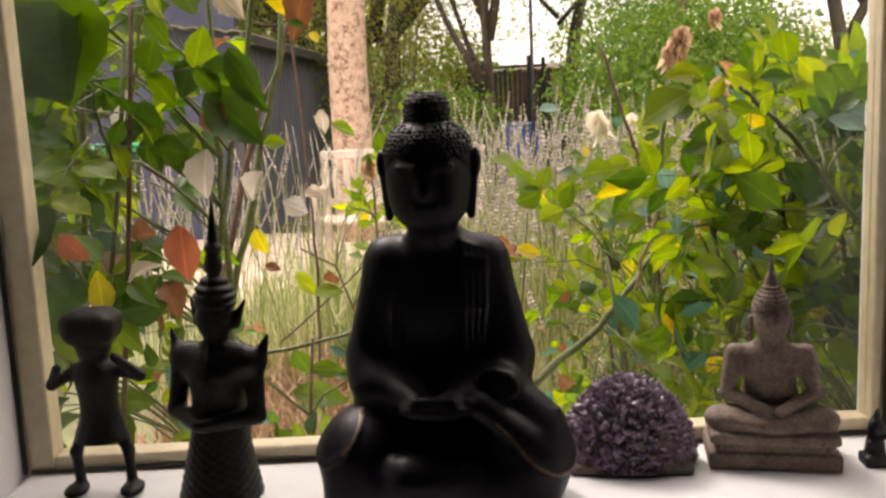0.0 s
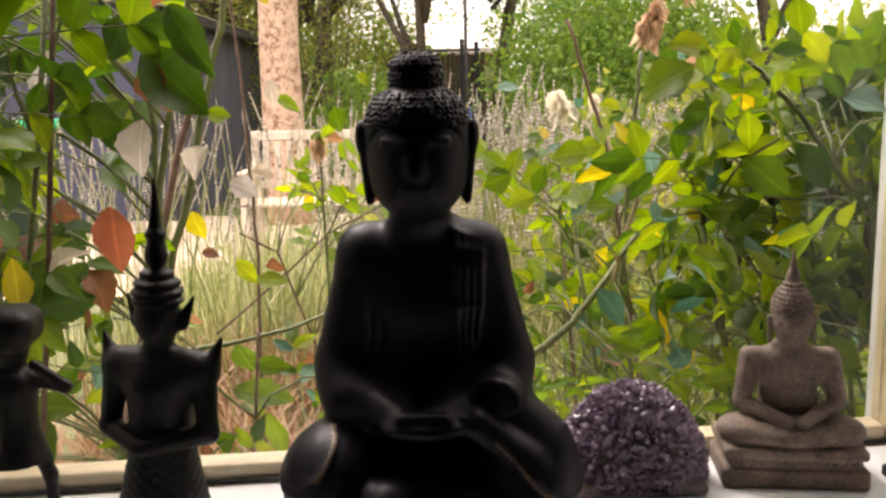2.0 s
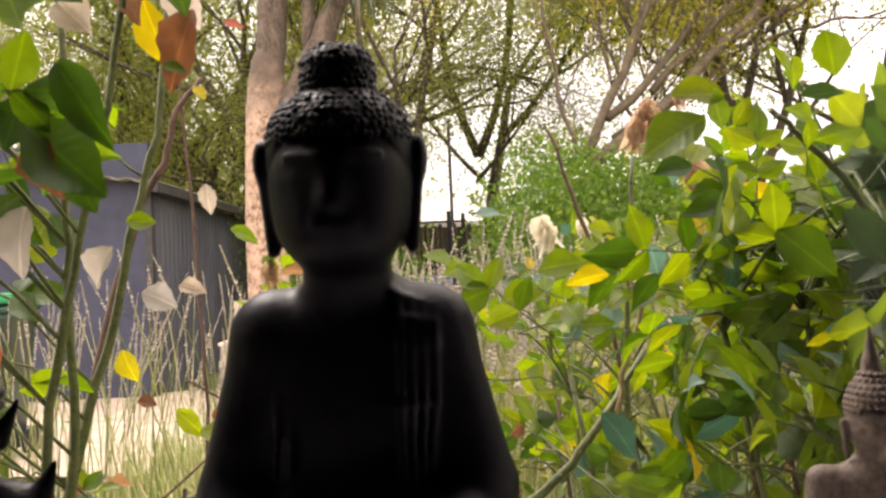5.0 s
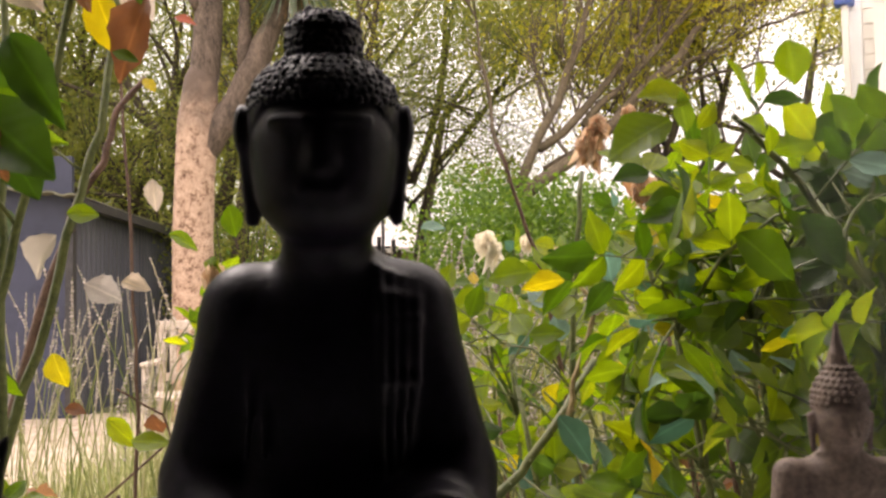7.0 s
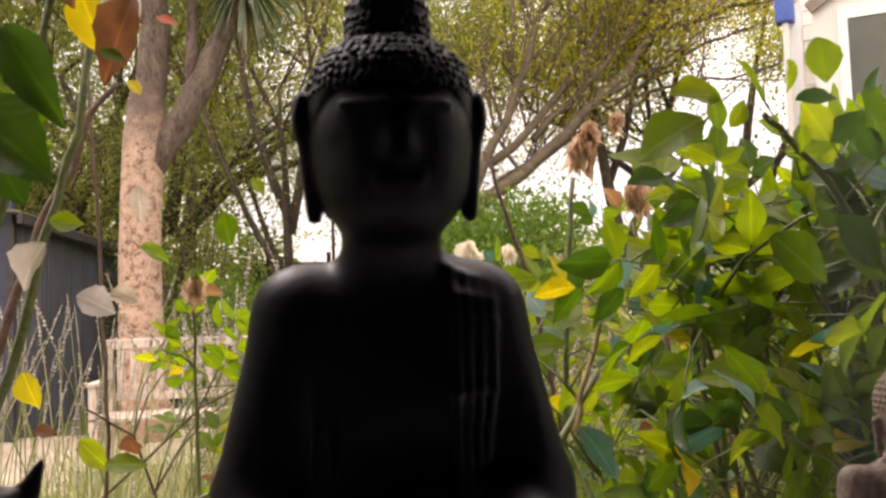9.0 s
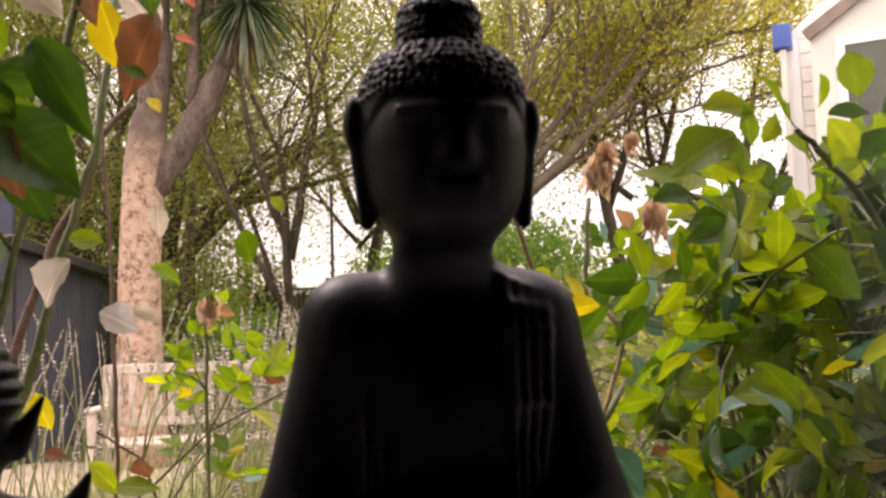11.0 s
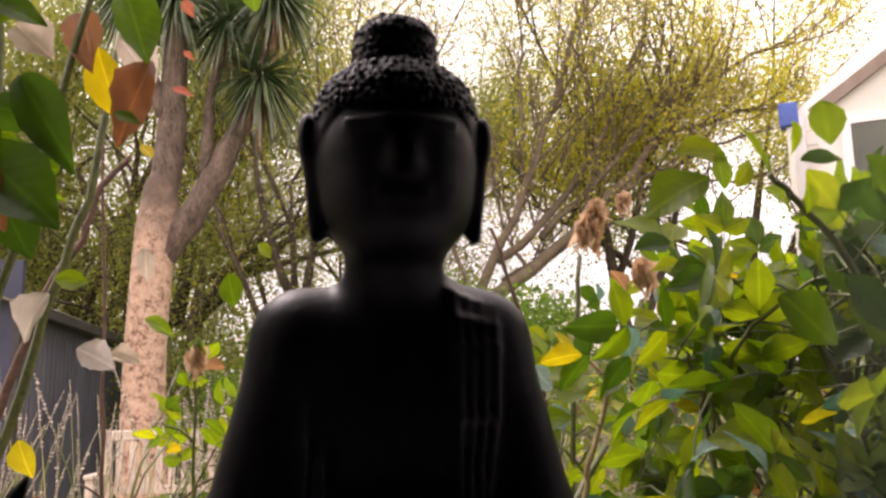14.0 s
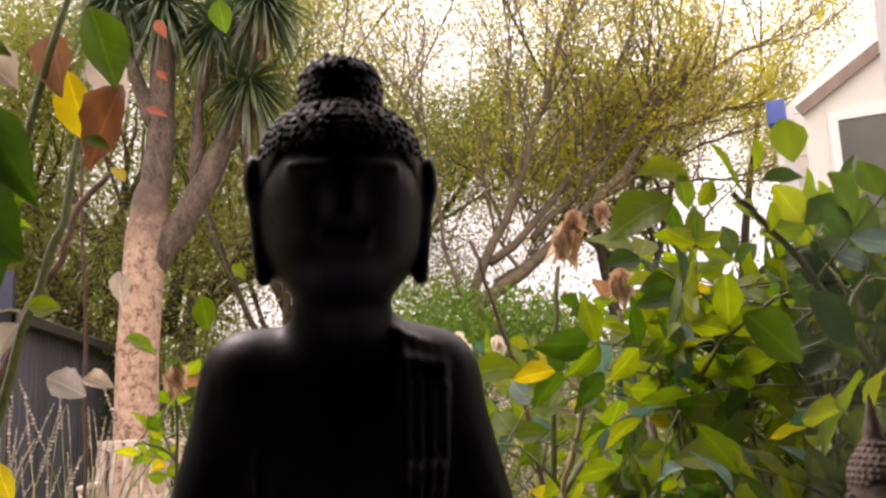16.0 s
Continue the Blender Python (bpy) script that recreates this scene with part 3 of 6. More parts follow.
def small_field(X, Y, Z):
    P = (X, Y, Z)
    d = slab(P, (0, 0, 0.007), (0.051, 0.030, 0.0075), 0.003)
    d = np.minimum(d, slab(P, (0, 0, 0.017), (0.046, 0.027, 0.006), 0.004) - 0.0009 * np.cos(X * 1500) * np.cos((Z - 0.018) * 700))
    d = np.minimum(d, slab(P, (0, 0, 0.025), (0.050, 0.029, 0.0042), 0.003))
    d = melt(d, blob(P, (0, -0.002, 0.036), (0.050, 0.028, 0.011)), 0.003)
    for s in (-1, 1):
        d = melt(d, blob(P, (s * 0.036, -0.008, 0.037), (0.016, 0.017, 0.010)), 0.006)
        d = melt(d, limb(P, (s * 0.0275, 0.004, 0.088), (s * 0.034, 0.000, 0.057), 0.0085, 0.0062), 0.007)
        d = melt(d, limb(P, (s * 0.034, -0.001, 0.056), (s * 0.005, -0.021, 0.047), 0.0058, 0.0042), 0.002)
    d = melt(d, blob(P, (0, 0.004, 0.058), (0.0215, 0.014, 0.024)), 0.005)
    d = melt(d, blob(P, (0, 0.004, 0.083), (0.028, 0.0145, 0.017)), 0.007)
    d = melt(d, limb(P, (0, 0.004, 0.092), (0, 0.002, 0.106), 0.0095, 0.0086), 0.009)
    d = melt(d, blob(P, (0, 0.0, 0.117), (0.0136, 0.0155, 0.0175)), 0.004)
    d = melt(d, limb(P, (0, -0.0155, 0.117), (0, -0.018, 0.111), 0.0013, 0.002), 0.002)
    for s in (-1, 1):
        d = melt(d, limb(P, (s * 0.0155, 0.002, 0.119), (s * 0.0148, 0.002, 0.101), 0.0022, 0.0015), 0.002)
    d = melt(d, np.maximum(blob(P, (0, 0.002, 0.126), (0.0142, 0.0160, 0.0185)), 0.1255 - Z - 0.9 * np.maximum(np.abs(X) - 0.008, 0) - 0.35 * Y), 0.001)
    d = melt(d, limb(P, (0, 0.003, 0.140), (0, 0.003, 0.150), 0.0070, 0.0042), 0.004)
    d = melt(d, limb(P, (0, 0.003, 0.150), (0, 0.003, 0.168), 0.0040, 0.0010), 0.003)
    return d


carved("seated_stone_statue", ((-0.056, 0.056), (-0.036, 0.036), (-0.004, 0.172)), 0.0011, small_field, M_STONE,
       pose(0.2665, 0.070, SILL, 0, 0, -6), "small brown stone meditating statue on a tiered plinth", None, small_curls)


def praying_field(X, Y, Z):
    P = (X, Y, Z)
    d = limb(P, (0, 0, -0.02), (0, 0, 0.066), 0.0375, 0.0195) - 0.0006 * np.cos(Z * 900) * np.cos(np.arctan2(X, Y) * 14)
    d = np.maximum(d, -0.001 - Z)
    d = melt(d, limb(P, (0, 0, 0.060), (0, 0.002, 0.100), 0.018, 0.024), 0.008)
    d = melt(d, limb(P, (-0.024, 0, 0.112), (0.024, 0, 0.112), 0.013, 0.013), 0.010)
    for s in (-1, 1):
        d = melt(d, limb(P, (s * 0.030, 0, 0.112), (s * 0.034, -0.004, 0.072), 0.0085, 0.0070), 0.005)
        d = melt(d, limb(P, (s * 0.034, -0.004, 0.070), (s * 0.003, -0.030, 0.068), 0.0070, 0.005), 0.004)
        d = melt(d, limb(P, (s * 0.033, 0.002, 0.112), (s * 0.041, 0.004, 0.133), 0.0075, 0.0012), 0.005)
        d = melt(d, limb(P, (s * 0.015, 0.002, 0.142), (s * 0.023, 0.004, 0.160), 0.0050, 0.0010), 0.003)
    d = melt(d, limb(P, (0, 0, 0.112), (0, 0, 0.135), 0.0095, 0.0090), 0.005)
    d = melt(d, blob(P, (0, -0.001, 0.146), (0.0145, 0.016, 0.018)), 0.004)
    for i in range(4):
        d = melt(d, blob(P, (0, 0, 0.157 + i * 0.0058), ((0.0166, 0.0168, 0.0150, 0.0112)[i], (0.0166, 0.0168, 0.0150, 0.0112)[i], 0.0046)), 0.002)
    d = melt(d, blob(P, (0, 0, 0.186), (0.0075, 0.0075, 0.008)), 0.003)
    d = melt(d, limb(P, (0, 0, 0.192), (0, 0, 0.237), 0.0058, 0.0008), 0.003)
    d = melt(d, blob(P, (0, 0, 0.200), (0.0070, 0.0070, 0.0045)), 0.002)
    return d


carved("praying_statue", ((-0.05, 0.05), (-0.042, 0.042), (-0.004, 0.242)), 0.0013, praying_field, M_BRONZE,
       pose(-0.177, 0.0, SILL, 0, 2.6, -8), "dark bronze praying figure with a tall pointed crown")


def drummer_field(X, Y, Z):
    P = (X, Y, Z)
    d = blob(P, (-0.024, -0.004, 0.004), (0.009, 0.014, 0.005))
    d = np.minimum(d, blob(P, (0.022, -0.004, 0.004), (0.009, 0.014, 0.005)))
    d = melt(d, limb(P, (-0.022, 0.002, 0.004), (-0.023, 0.0, 0.035), 0.0042, 0.0040), 0.003)
    d = melt(d, limb(P, (0.020, 0.002, 0.004), (0.020, 0.0, 0.035), 0.0042, 0.0040), 0.003)
    d = melt(d, limb(P, (-0.023, 0.0, 0.035), (-0.010, 0.0, 0.062), 0.0045, 0.007), 0.004)
    d = melt(d, limb(P, (0.020, 0.0, 0.035), (0.010, 0.0, 0.062), 0.0045, 0.007), 0.004)
    skirt = np.maximum(limb(P, (0, 0, 0.042), (0, 0, 0.075), 0.0225, 0.012), 0.046 - Z)
    d = melt(d, skirt, 0.003)
    d = melt(d, limb(P, (0, 0, 0.070), (0, 0, 0.098), 0.0135, 0.0175), 0.006)
    for s, elbow, wrist in ((-1, (-0.036, -0.002, 0.092), (-0.026, -0.012, 0.108)), (1, (0.037, -0.004, 0.098), (0.021, -0.012, 0.116))):
        d = melt(d, limb(P, (s * 0.015, 0, 0.103), elbow, 0.0056, 0.0042), 0.005)
        d = melt(d, limb(P, elbow, wrist, 0.0042, 0.0036), 0.003)
    d = melt(d, limb(P, (0, 0, 0.100), (0, 0, 0.120), 0.0080, 0.0085), 0.004)
    d = melt(d, blob(P, (0, -0.001, 0.122), (0.0135, 0.0135, 0.012)), 0.005)
    hat = slab(P, (0, 0, 0.1375), (0.0228, 0.021, 0.0155), 0.0135) + 0.14 * np.maximum(0.146 - Z, 0)
    return melt(d, hat, 0.005)


carved("standing_figure", ((-0.052, 0.052), (-0.034, 0.034), (-0.002, 0.156)), 0.0014, drummer_field, M_BRONZE,
       pose(-0.2755, 0.006, SILL, 0, 0, 4), "thin-legged dark metal figure with a wide flat hat")


def trinket_field(X, Y, Z):
    P = (X, Y, Z)
    d = slab(P, (0, 0, 0.004), (0.010, 0.010, 0.0045), 0.002)
    d = melt(d, limb(P, (0, 0, 0.008), (0, 0, 0.022), 0.0085, 0.0065), 0.003)
    d = melt(d, blob(P, (0, -0.001, 0.031), (0.0065, 0.006, 0.0075)), 0.003)
    d = melt(d, limb(P, (-0.006, -0.004, 0.018), (0.008, -0.006, 0.026), 0.0025, 0.002), 0.002)
    return melt(d, limb(P, (0, 0, 0.036), (0.001, 0, 0.046), 0.004, 0.001), 0.002)


carved("small_figurine", ((-0.015, 0.015), (-0.015, 0.015), (-0.002, 0.05)), 0.0011, trinket_field, M_BRONZE,
       pose(0.345, 0.056, SILL), "tiny dark metal figurine beside the window jamb")


# ---- amethyst ----
geode = thing("amethyst_cluster", "purple amethyst crystal cluster standing on the sill", "crystal", (0.150, 0.066, SILL))
rng = random.Random(4)


def geode_field(X, Y, Z):
    d = blob((X, Y, Z), (0, 0, 0.006), (0.050, 0.034, 0.064))
    d = melt(d, blob((X, Y, Z), (0.016, 0, 0.006), (0.036, 0.032, 0.045)), 0.01)
    return np.maximum(melt(d, slab((X, Y, Z), (0, 0, 0.004), (0.050, 0.034, 0.0045), 0.004), 0.004), -Z)


co, fc = solid(((-0.06, 0.06), (-0.04, 0.04), (-0.003, 0.078)), 0.0022, geode_field)
piece("rind", mesh_of("rind", co, fc, M_RIND, True), geode, None, "rough grey-brown rind")
V, F = [], []
for _ in range(3000):
    a, z = rng.uniform(0, 2 * math.pi), max(0.0, rng.uniform(-0.05, 1))
    q = math.sqrt(1 - z * z)
    nrm = Vector((q * math.cos(a), q * math.sin(a), z))
    p = Vector((nrm.x * 0.053, nrm.y * 0.036, 0.004 + nrm.z * 0.067))
    d = (nrm + Vector((rng.gauss(0, 0.35), rng.gauss(0, 0.35), rng.gauss(0, 0.35)))).normalized()
    r, h = rng.choice((1.0, 1.0, 1.0, 1.7)) * rng.uniform(0.0009, 0.0020), rng.uniform(0.002, 0.0066)
    u = d.orthogonal().normalized()
    w = d.cross(u)
    s = len(V)
    for lev, rad in ((-0.003, r), (h * 0.4, r)):
        V.extend([p + d * lev + (u * math.cos(k * math.pi / 3) + w * math.sin(k * math.pi / 3)) * rad for k in range(6)])
    V.append(p + d * h + u * rng.uniform(-0.3, 0.3) * r)
    for k in range(6):
        j = (k + 1) % 6
        F.extend([(s + k, s + j, s + 6 + j, s + 6 + k), (s + 6 + k, s + 6 + j, s + 12)])
piece("crystal_crust", mesh_of("crystal_crust", V, F, M_CRYSTAL), geode, None, "glinting violet crystal points", "stuff")


# ---- ground ----
bm = bmesh.new()
bmesh.ops.create_grid(bm, x_segments=60, y_segments=60, size=40, matrix=Matrix.Translation((0, 40.2, 0)))
for v in bm.verts:
    v.co.z = 0.05 * noise.noise(v.co * 0.6) - 0.02
tagged(part("ground", bm, M_SOIL, smooth=True), kind="structure", label="garden soil with sparse grass")
far = box(-400, 400, 80, 900, -0.3, -0.05)
box(-400, -40, 0.2, 80, -0.3, -0.05, bm=far)
box(40, 400, 0.2, 80, -0.3, -0.05, bm=far)
box(-400, 400, -400, 0.2, -0.3, -0.05, bm=far)
tagged(part("ground_far", far, M_SOIL), kind="structure", label="ground reaching the horizon")
bm = bmesh.new()
bmesh.ops.create_grid(bm, x_segments=30, y_segments=30, size=1)
for v in bm.verts:
    e = 1 + 0.12 * noise.noise(Vector((v.co.x * 3, v.co.y * 3, 1)))
    v.co = Vector((-3.3 + v.co.x * 2.5 * e, 6.7 + v.co.y * 1.9 * e, 0.045 + 0.01 * noise.noise(v.co * 9)))
tagged(part("path", bm, M_GRAVEL, smooth=True), kind="structure", label="pale gravel yard in front of the shed")


# ---- shed, bin, bench ----
shed = thing("shed", "dark blue-grey corrugated steel garden shed", "shed", (-2.85, 8.3, 0))
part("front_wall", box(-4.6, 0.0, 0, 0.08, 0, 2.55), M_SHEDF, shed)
V, F = [], []
for i in range(121):
    y, x = 0.085 + i * 0.0405, (0.0, 0.014, 0.014, 0.0)[i % 4] - 0.02 - 0.08 * i / 120
    V.extend([(x, y, 0), (x, y, 2.06), (x - 0.05, y, 0), (x - 0.05, y, 2.06)])
    if i:
        s = 4 * i
        F.extend([(s - 4, s, s + 1, s - 3), (s - 2, s - 1, s + 3, s + 2), (s - 3, s + 1, s + 3, s - 1)])
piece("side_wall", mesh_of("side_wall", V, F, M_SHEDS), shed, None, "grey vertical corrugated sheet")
V, F = [], []
for i in range(93):
    x, z = 0.14 - i * 0.0525, (0.0, 0.02, 0.02, 0.0)[i % 4] + 2.12 + i * 0.0525 * 0.12
    for y in (-0.18, 5.1):
        V.extend([(x, y, z), (x, y, z + 0.02)])
    if i:
        s = 4 * i
        F.extend([(s - 3, s + 1, s + 3, s - 1), (s - 4, s - 2, s + 2, s), (s - 4, s, s + 1, s - 3)])
piece("roof", mesh_of("roof", V, F, M_ROOF), shed, None, "mossy corrugated roof")
part("fascia", box(0.10, 0.15, -0.18, 5.1, 2.04, 2.125), M_FASCIA, shed)
part("corner_trim", box(-0.05, 0.02, -0.02, 0.08, 0, 2.05), M_FASCIA, shed)

wheelie = thing("wheelie_bin", "dark green wheelie bin with bright green lid", "bin", (-3.05, 5.4, 0.03))
bm = bmesh.new()
rings = [(0.20, 0.22, 0.06), (0.27, 0.30, 0.95), (0.29, 0.32, 0.96), (0.29, 0.32, 1.03)]
prev = None
for rx, ry, z in rings:
    cur = [bm.verts.new((sx * rx, sy * ry, z)) for sx, sy in ((-1, -1), (1, -1), (1, 1), (-1, 1))]
    if prev:
        for k in range(4):
            bm.faces.new((prev[k], prev[(k + 1) % 4], cur[(k + 1) % 4], cur[k]))
    else:
        bm.faces.new(list(reversed(cur)))
    prev = cur
bm.faces.new(prev)
bmesh.ops.bevel(bm, geom=[e for e in bm.edges], offset=0.02, segments=2, affect="EDGES")
part("body", bm, M_BINB, wheelie, smooth=True)
part("lid", box(-0.31, 0.31, -0.35, 0.36, 1.035, 1.10, 0.025), M_BINL, wheelie, "bright green plastic lid")
part("handle", box(-0.22, 0.22, 0.365, 0.40, 0.97, 1.01, 0.012), M_BINB, wheelie)
for s in (-0.22, 0.22):
    bm = bmesh.new()
    bmesh.ops.create_cone(bm, cap_ends=True, segments=20, radius1=0.10, radius2=0.10, depth=0.05, matrix=pose(s, 0.26, 0.09, 0, 90, 0))
    part("wheel", bm, M_BLACK, wheelie)

bench = thing("garden_bench", "weathered pale timber slatted garden bench", "bench", (-1.62, 6.5, 0.03))
part("top_rail", box(0.0, 1.35, 0, 0.045, 0.88, 0.955, 0.01), M_BENCH, bench)
part("lower_rail", box(0.05, 1.30, 0.005, 0.04, 0.50, 0.56, 0.006), M_BENCH, bench)
for i in range(13):
    x = 0.09 + i * 0.093
    part("back_slat", box(x, x + 0.05, 0.012, 0.032, 0.56, 0.88, 0.003), M_BENCH, bench)
for i in range(5):
    part("seat_slat", box(0.0, 1.35, -0.06 - i * 0.10, 0.02 - i * 0.10, 0.40, 0.425, 0.005), M_BENCH, bench)
for x in (0.0, 1.29):
    part("leg", box(x, x + 0.06, -0.46, -0.40, 0, 0.64, 0.006), M_BENCH, bench)
    part("leg", box(x, x + 0.06, 0.0, 0.05, 0, 0.88, 0.006), M_BENCH, bench)
    part("armrest", box(x - 0.01, x + 0.07, -0.48, 0.0, 0.64, 0.67, 0.008), M_BENCH, bench)


# ---- trees ----
def grow(V, F, tips, start, way, length, radius, level, rng, spread=0.6, lift=0.15, kids=3, curl=0.25, sides=6, leafy_from=2):
    n = 6
    pts, radii, d, p = [Vector(start)], [radius], Vector(way).normalized(), Vector(start)
    for i in range(1, n):
        d = (d + Vector((rng.gauss(0, curl), rng.gauss(0, curl), rng.gauss(0, curl) + lift)) * 0.3).normalized()
        p = p + d * (length / (n - 1))
        pts.append(p.copy())
        radii.append(max(radius * (1 - 0.65 * i / (n - 1)), 0.002))
    tube(V, F, pts, radii, max(3, sides))
    if level <= leafy_from:
        tips.extend((q, d) for q in pts[1:])
    if level == 0:
        return
    for k in range(kids):
        i = rng.choice((2, 3, 4, 5)) if k else 5
        axis = Vector((rng.gauss(0, 1), rng.gauss(0, 1), rng.gauss(0, 0.6)))
        dd = (pts[i] - pts[i - 1]).normalized()
        nd = (dd + axis.normalized() * spread * rng.uniform(0.6, 1.3)).normalized()
        grow(V, F, tips, pts[i], nd, length * rng.uniform(0.55, 0.8), radii[i] * 0.75, level - 1, rng, spread, lift, kids, curl, sides - 1, leafy_from)


def leaves_at(V, F, tips, each, size, scatter, rng, hang=0.0):
    for p, d in tips:
        for _ in range(each):
            q = p + Vector((rng.gauss(0, scatter), rng.gauss(0, scatter), rng.gauss(0, scatter) - hang * rng.random()))
            u = Vector((rng.gauss(0, 1), rng.gauss(0, 1), rng.gauss(0, 1) - hang * 3)).normalized()
            w = u.orthogonal().normalized()
            w = (w * math.cos(rng.random() * 6.28) + u.cross(w) * math.sin(rng.random() * 6.28))
            s = size * rng.uniform(0.6, 1.4)
            n = len(V)
            up = u.cross(w) * s * 0.12
            V.extend([q, q + u * s * 0.5 + w * s * 0.25 + up, q + u * s, q + u * s * 0.5 - w * s * 0.25 + up])
            F.append((n, n + 1, n + 2, n + 3))


def tree(name, label, at, stems, bark, leaf, each, size, scatter, seed, levels=3, spread=0.6, lift=0.15, kids=3, curl=0.25, leafy_from=2, hang=0.0):
    """stems: (direction, length, radius) from the base."""
    rng = random.Random(seed)
    t = thing(name, label, "tree", at)
    tips = []
    for way, length, radius, foot in stems:
        V, F = [], []
        grow(V, F, tips, foot, way, length, radius, levels, rng, spread, lift, kids, curl, 8, leafy_from)
        piece("trunk", mesh_of("trunk", V, F, bark, True), t)
    V, F = [], []
    leaves_at(V, F, tips, each, size, scatter, rng, hang)
    piece("crown", mesh_of("crown", V, F, leaf), t, None, "", "stuff")
    return t


# golden willow-like tree: limbs rising to one side, each set with long straight shoots
def shoot(V, F, tips, foot, way, length, radius, level, rng):
    n = 6
    pts, p, d = [Vector(foot)], Vector(foot), Vector(way).normalized()
    for _ in range(n - 1):
        d = (d + Vector((rng.gauss(0, 0.07), rng.gauss(0, 0.07), rng.gauss(0.05, 0.06)))).normalized()
        p = p + d * length / (n - 1)
        pts.append(p.copy())
    tube(V, F, pts, [max(0.0035, radius * (1 - 0.75 * i / (n - 1))) for i in range(n)], 4)
    if level < 2:
        tips.extend((q, d) for q in pts[1:])
    if level:
        for k in range(5 if level == 2 else 4):
            i = rng.randint(1, n - 2)
            q = pts[i].lerp(pts[i + 1], rng.random())
            side = Vector((rng.uniform(-0.9, 0.9), rng.gauss(0, 0.6), rng.uniform(-0.15, 0.9)))
            shoot(V, F, tips, q, d + side * 0.75, length * rng.uniform(0.40, 0.65), radius * 0.5, level - 1, rng)


gold = thing("golden_tree", "spreading tree with golden-green leaves and bare rising limbs", "tree", (1.75, 9.6, 0))
rng = random.Random(11)
tips = []
gold_limbs = [  # foot, tip, sag, radius
    ((0, 0, -0.03), (0.05, 0, 2.45), (0.04, 0, 0), 0.15), ((0.02, 0, 2.3), (2.95, 0.2, 5.25), (0.05, 0, -0.22), 0.085), ((2.2, 0.1, 4.65), (4.5, 0.3, 6.0), (0, 0, 0.08), 0.040),
    ((-0.05, 0, 2.35), (1.40, -0.1, 6.4), (0.05, 0, -0.15), 0.060), ((0.20, 0, 2.8), (2.35, 0.4, 6.3), (0.25, 0, -0.30), 0.055), ((0.75, 0.1, 3.1), (3.2, 0.3, 6.1), (0.1, 0, -0.1), 0.050),
    ((1.70, 0.1, 3.65), (4.0, 0.6, 4.75), (0, 0, 0.05), 0.032), ((0.50, 0, 4.0), (0.55, 0.1, 6.2), (0.03, 0, 0), 0.026), ((-0.15, 0, 2.4), (-0.55, 0.2, 4.8), (-0.05, 0, 0), 0.030), ((0.30, 0.2, 2.6), (2.7, 0.8, 4.2), (0, 0, -0.1), 0.040),
    ((2.10, 0.15, 4.35), (4.6, 0.6, 5.15), (0, 0, 0.05), 0.034), ((1.9, 0.6, 3.7), (4.2, 0.9, 4.15), (0, 0, 0.05), 0.030)]
for foot, tip, sag, r in gold_limbs:
    V, F = [], []
    pts = curve_points(foot, tip, sag, 12, 0.035, rng)
    tube(V, F, pts, [r * (1 - 0.62 * i / 11) for i in range(12)], 8)
    if foot[2] > 0:
        span = (pts[-1] - pts[0]).length
        for k in range(round(span * 2.7)):
            i = min(10, int(rng.uniform(0.12, 1.0) * 11))
            d = (pts[i + 1] - pts[i]).normalized()
            side = Vector((rng.uniform(-0.8, 0.8), rng.gauss(0, 0.5), rng.uniform(-0.35, 0.9)))
            shoot(V, F, tips, pts[i].lerp(pts[i + 1], rng.random()), d * 0.8 + side, rng.uniform(0.8, 1.5), r * 0.30 + 0.004, 2, rng)
    piece("limb" if foot[2] > 0 else "trunk", mesh_of("limb", V, F, M_TWIG, True), gold)
keep = [q for q in tips if rng.random() < 0.22 + 0.16 * min(4.0, max(0.0, q[0].x))]
V, F = [], []
leaves_at(V, F, [(q + Vector((0, rng.uniform(0.0, 0.45), 0)), d) for q, d in keep], 6, 0.048, 0.16, rng)
piece("crown", mesh_of("crown", V, F, M_WILLOW), gold, None, "", "stuff")
# slim leaning trees in the middle
tree("slim_tree", "slim tree with sparse yellow-green leaves", (-0.4, 11.5, 0),
     [((-0.05, 0, 1), 3.6, 0.10, (0, 0, 0)), ((0.35, 0, 1), 3.2, 0.07, (0.0, 0, 2.2)), ((-0.4, 0, 1), 3.0, 0.07, (0.0, 0, 2.4))],
     M_DBARK, M_WILLOW, 22, 0.036, 0.16, 21, levels=3, spread=0.55, lift=0.15, kids=4, leafy_from=2)
tree("dark_trunk_tree", "dark-trunked tree with olive leaves", (0.62, 14.0, 0),
     [((0.03, 0, 1), 4.2, 0.16, (0, 0, 0)), ((0.5, 0, 1), 3.2, 0.08, (0.05, 0, 3.0)), ((-0.6, 0, 1), 3.2, 0.08, (0.05, 0, 3.0)), ((-0.8, 0, 0.8), 2.0, 0.038, (0, 0, 2.7)), ((0.8, -0.3, 0.8), 2.0, 0.038, (0, 0, 2.6))],
     M_DBARK, M_WOODLEAF, 28, 0.048, 0.24, 31, levels=3, spread=0.6, kids=4)
tree("arching_tree", "old tree with arching drooping branches and fine leaves", (-2.2, 13.0, 0),
     [((0.1, 0, 1), 3.0, 0.22, (0, 0, 0)), ((0.9, 0, 0.7), 3.0, 0.12, (0.1, 0, 2.3)), ((-0.6, 0, 1), 3.0, 0.12, (0, 0, 2.4)), ((0.3, 0, 1.2), 3.2, 0.12, (0, 0, 2.5))],
     M_DBARK, M_WOODLEAF, 44, 0.046, 0.30, 41, levels=3, spread=0.8, lift=-0.12, kids=4, hang=0.3)
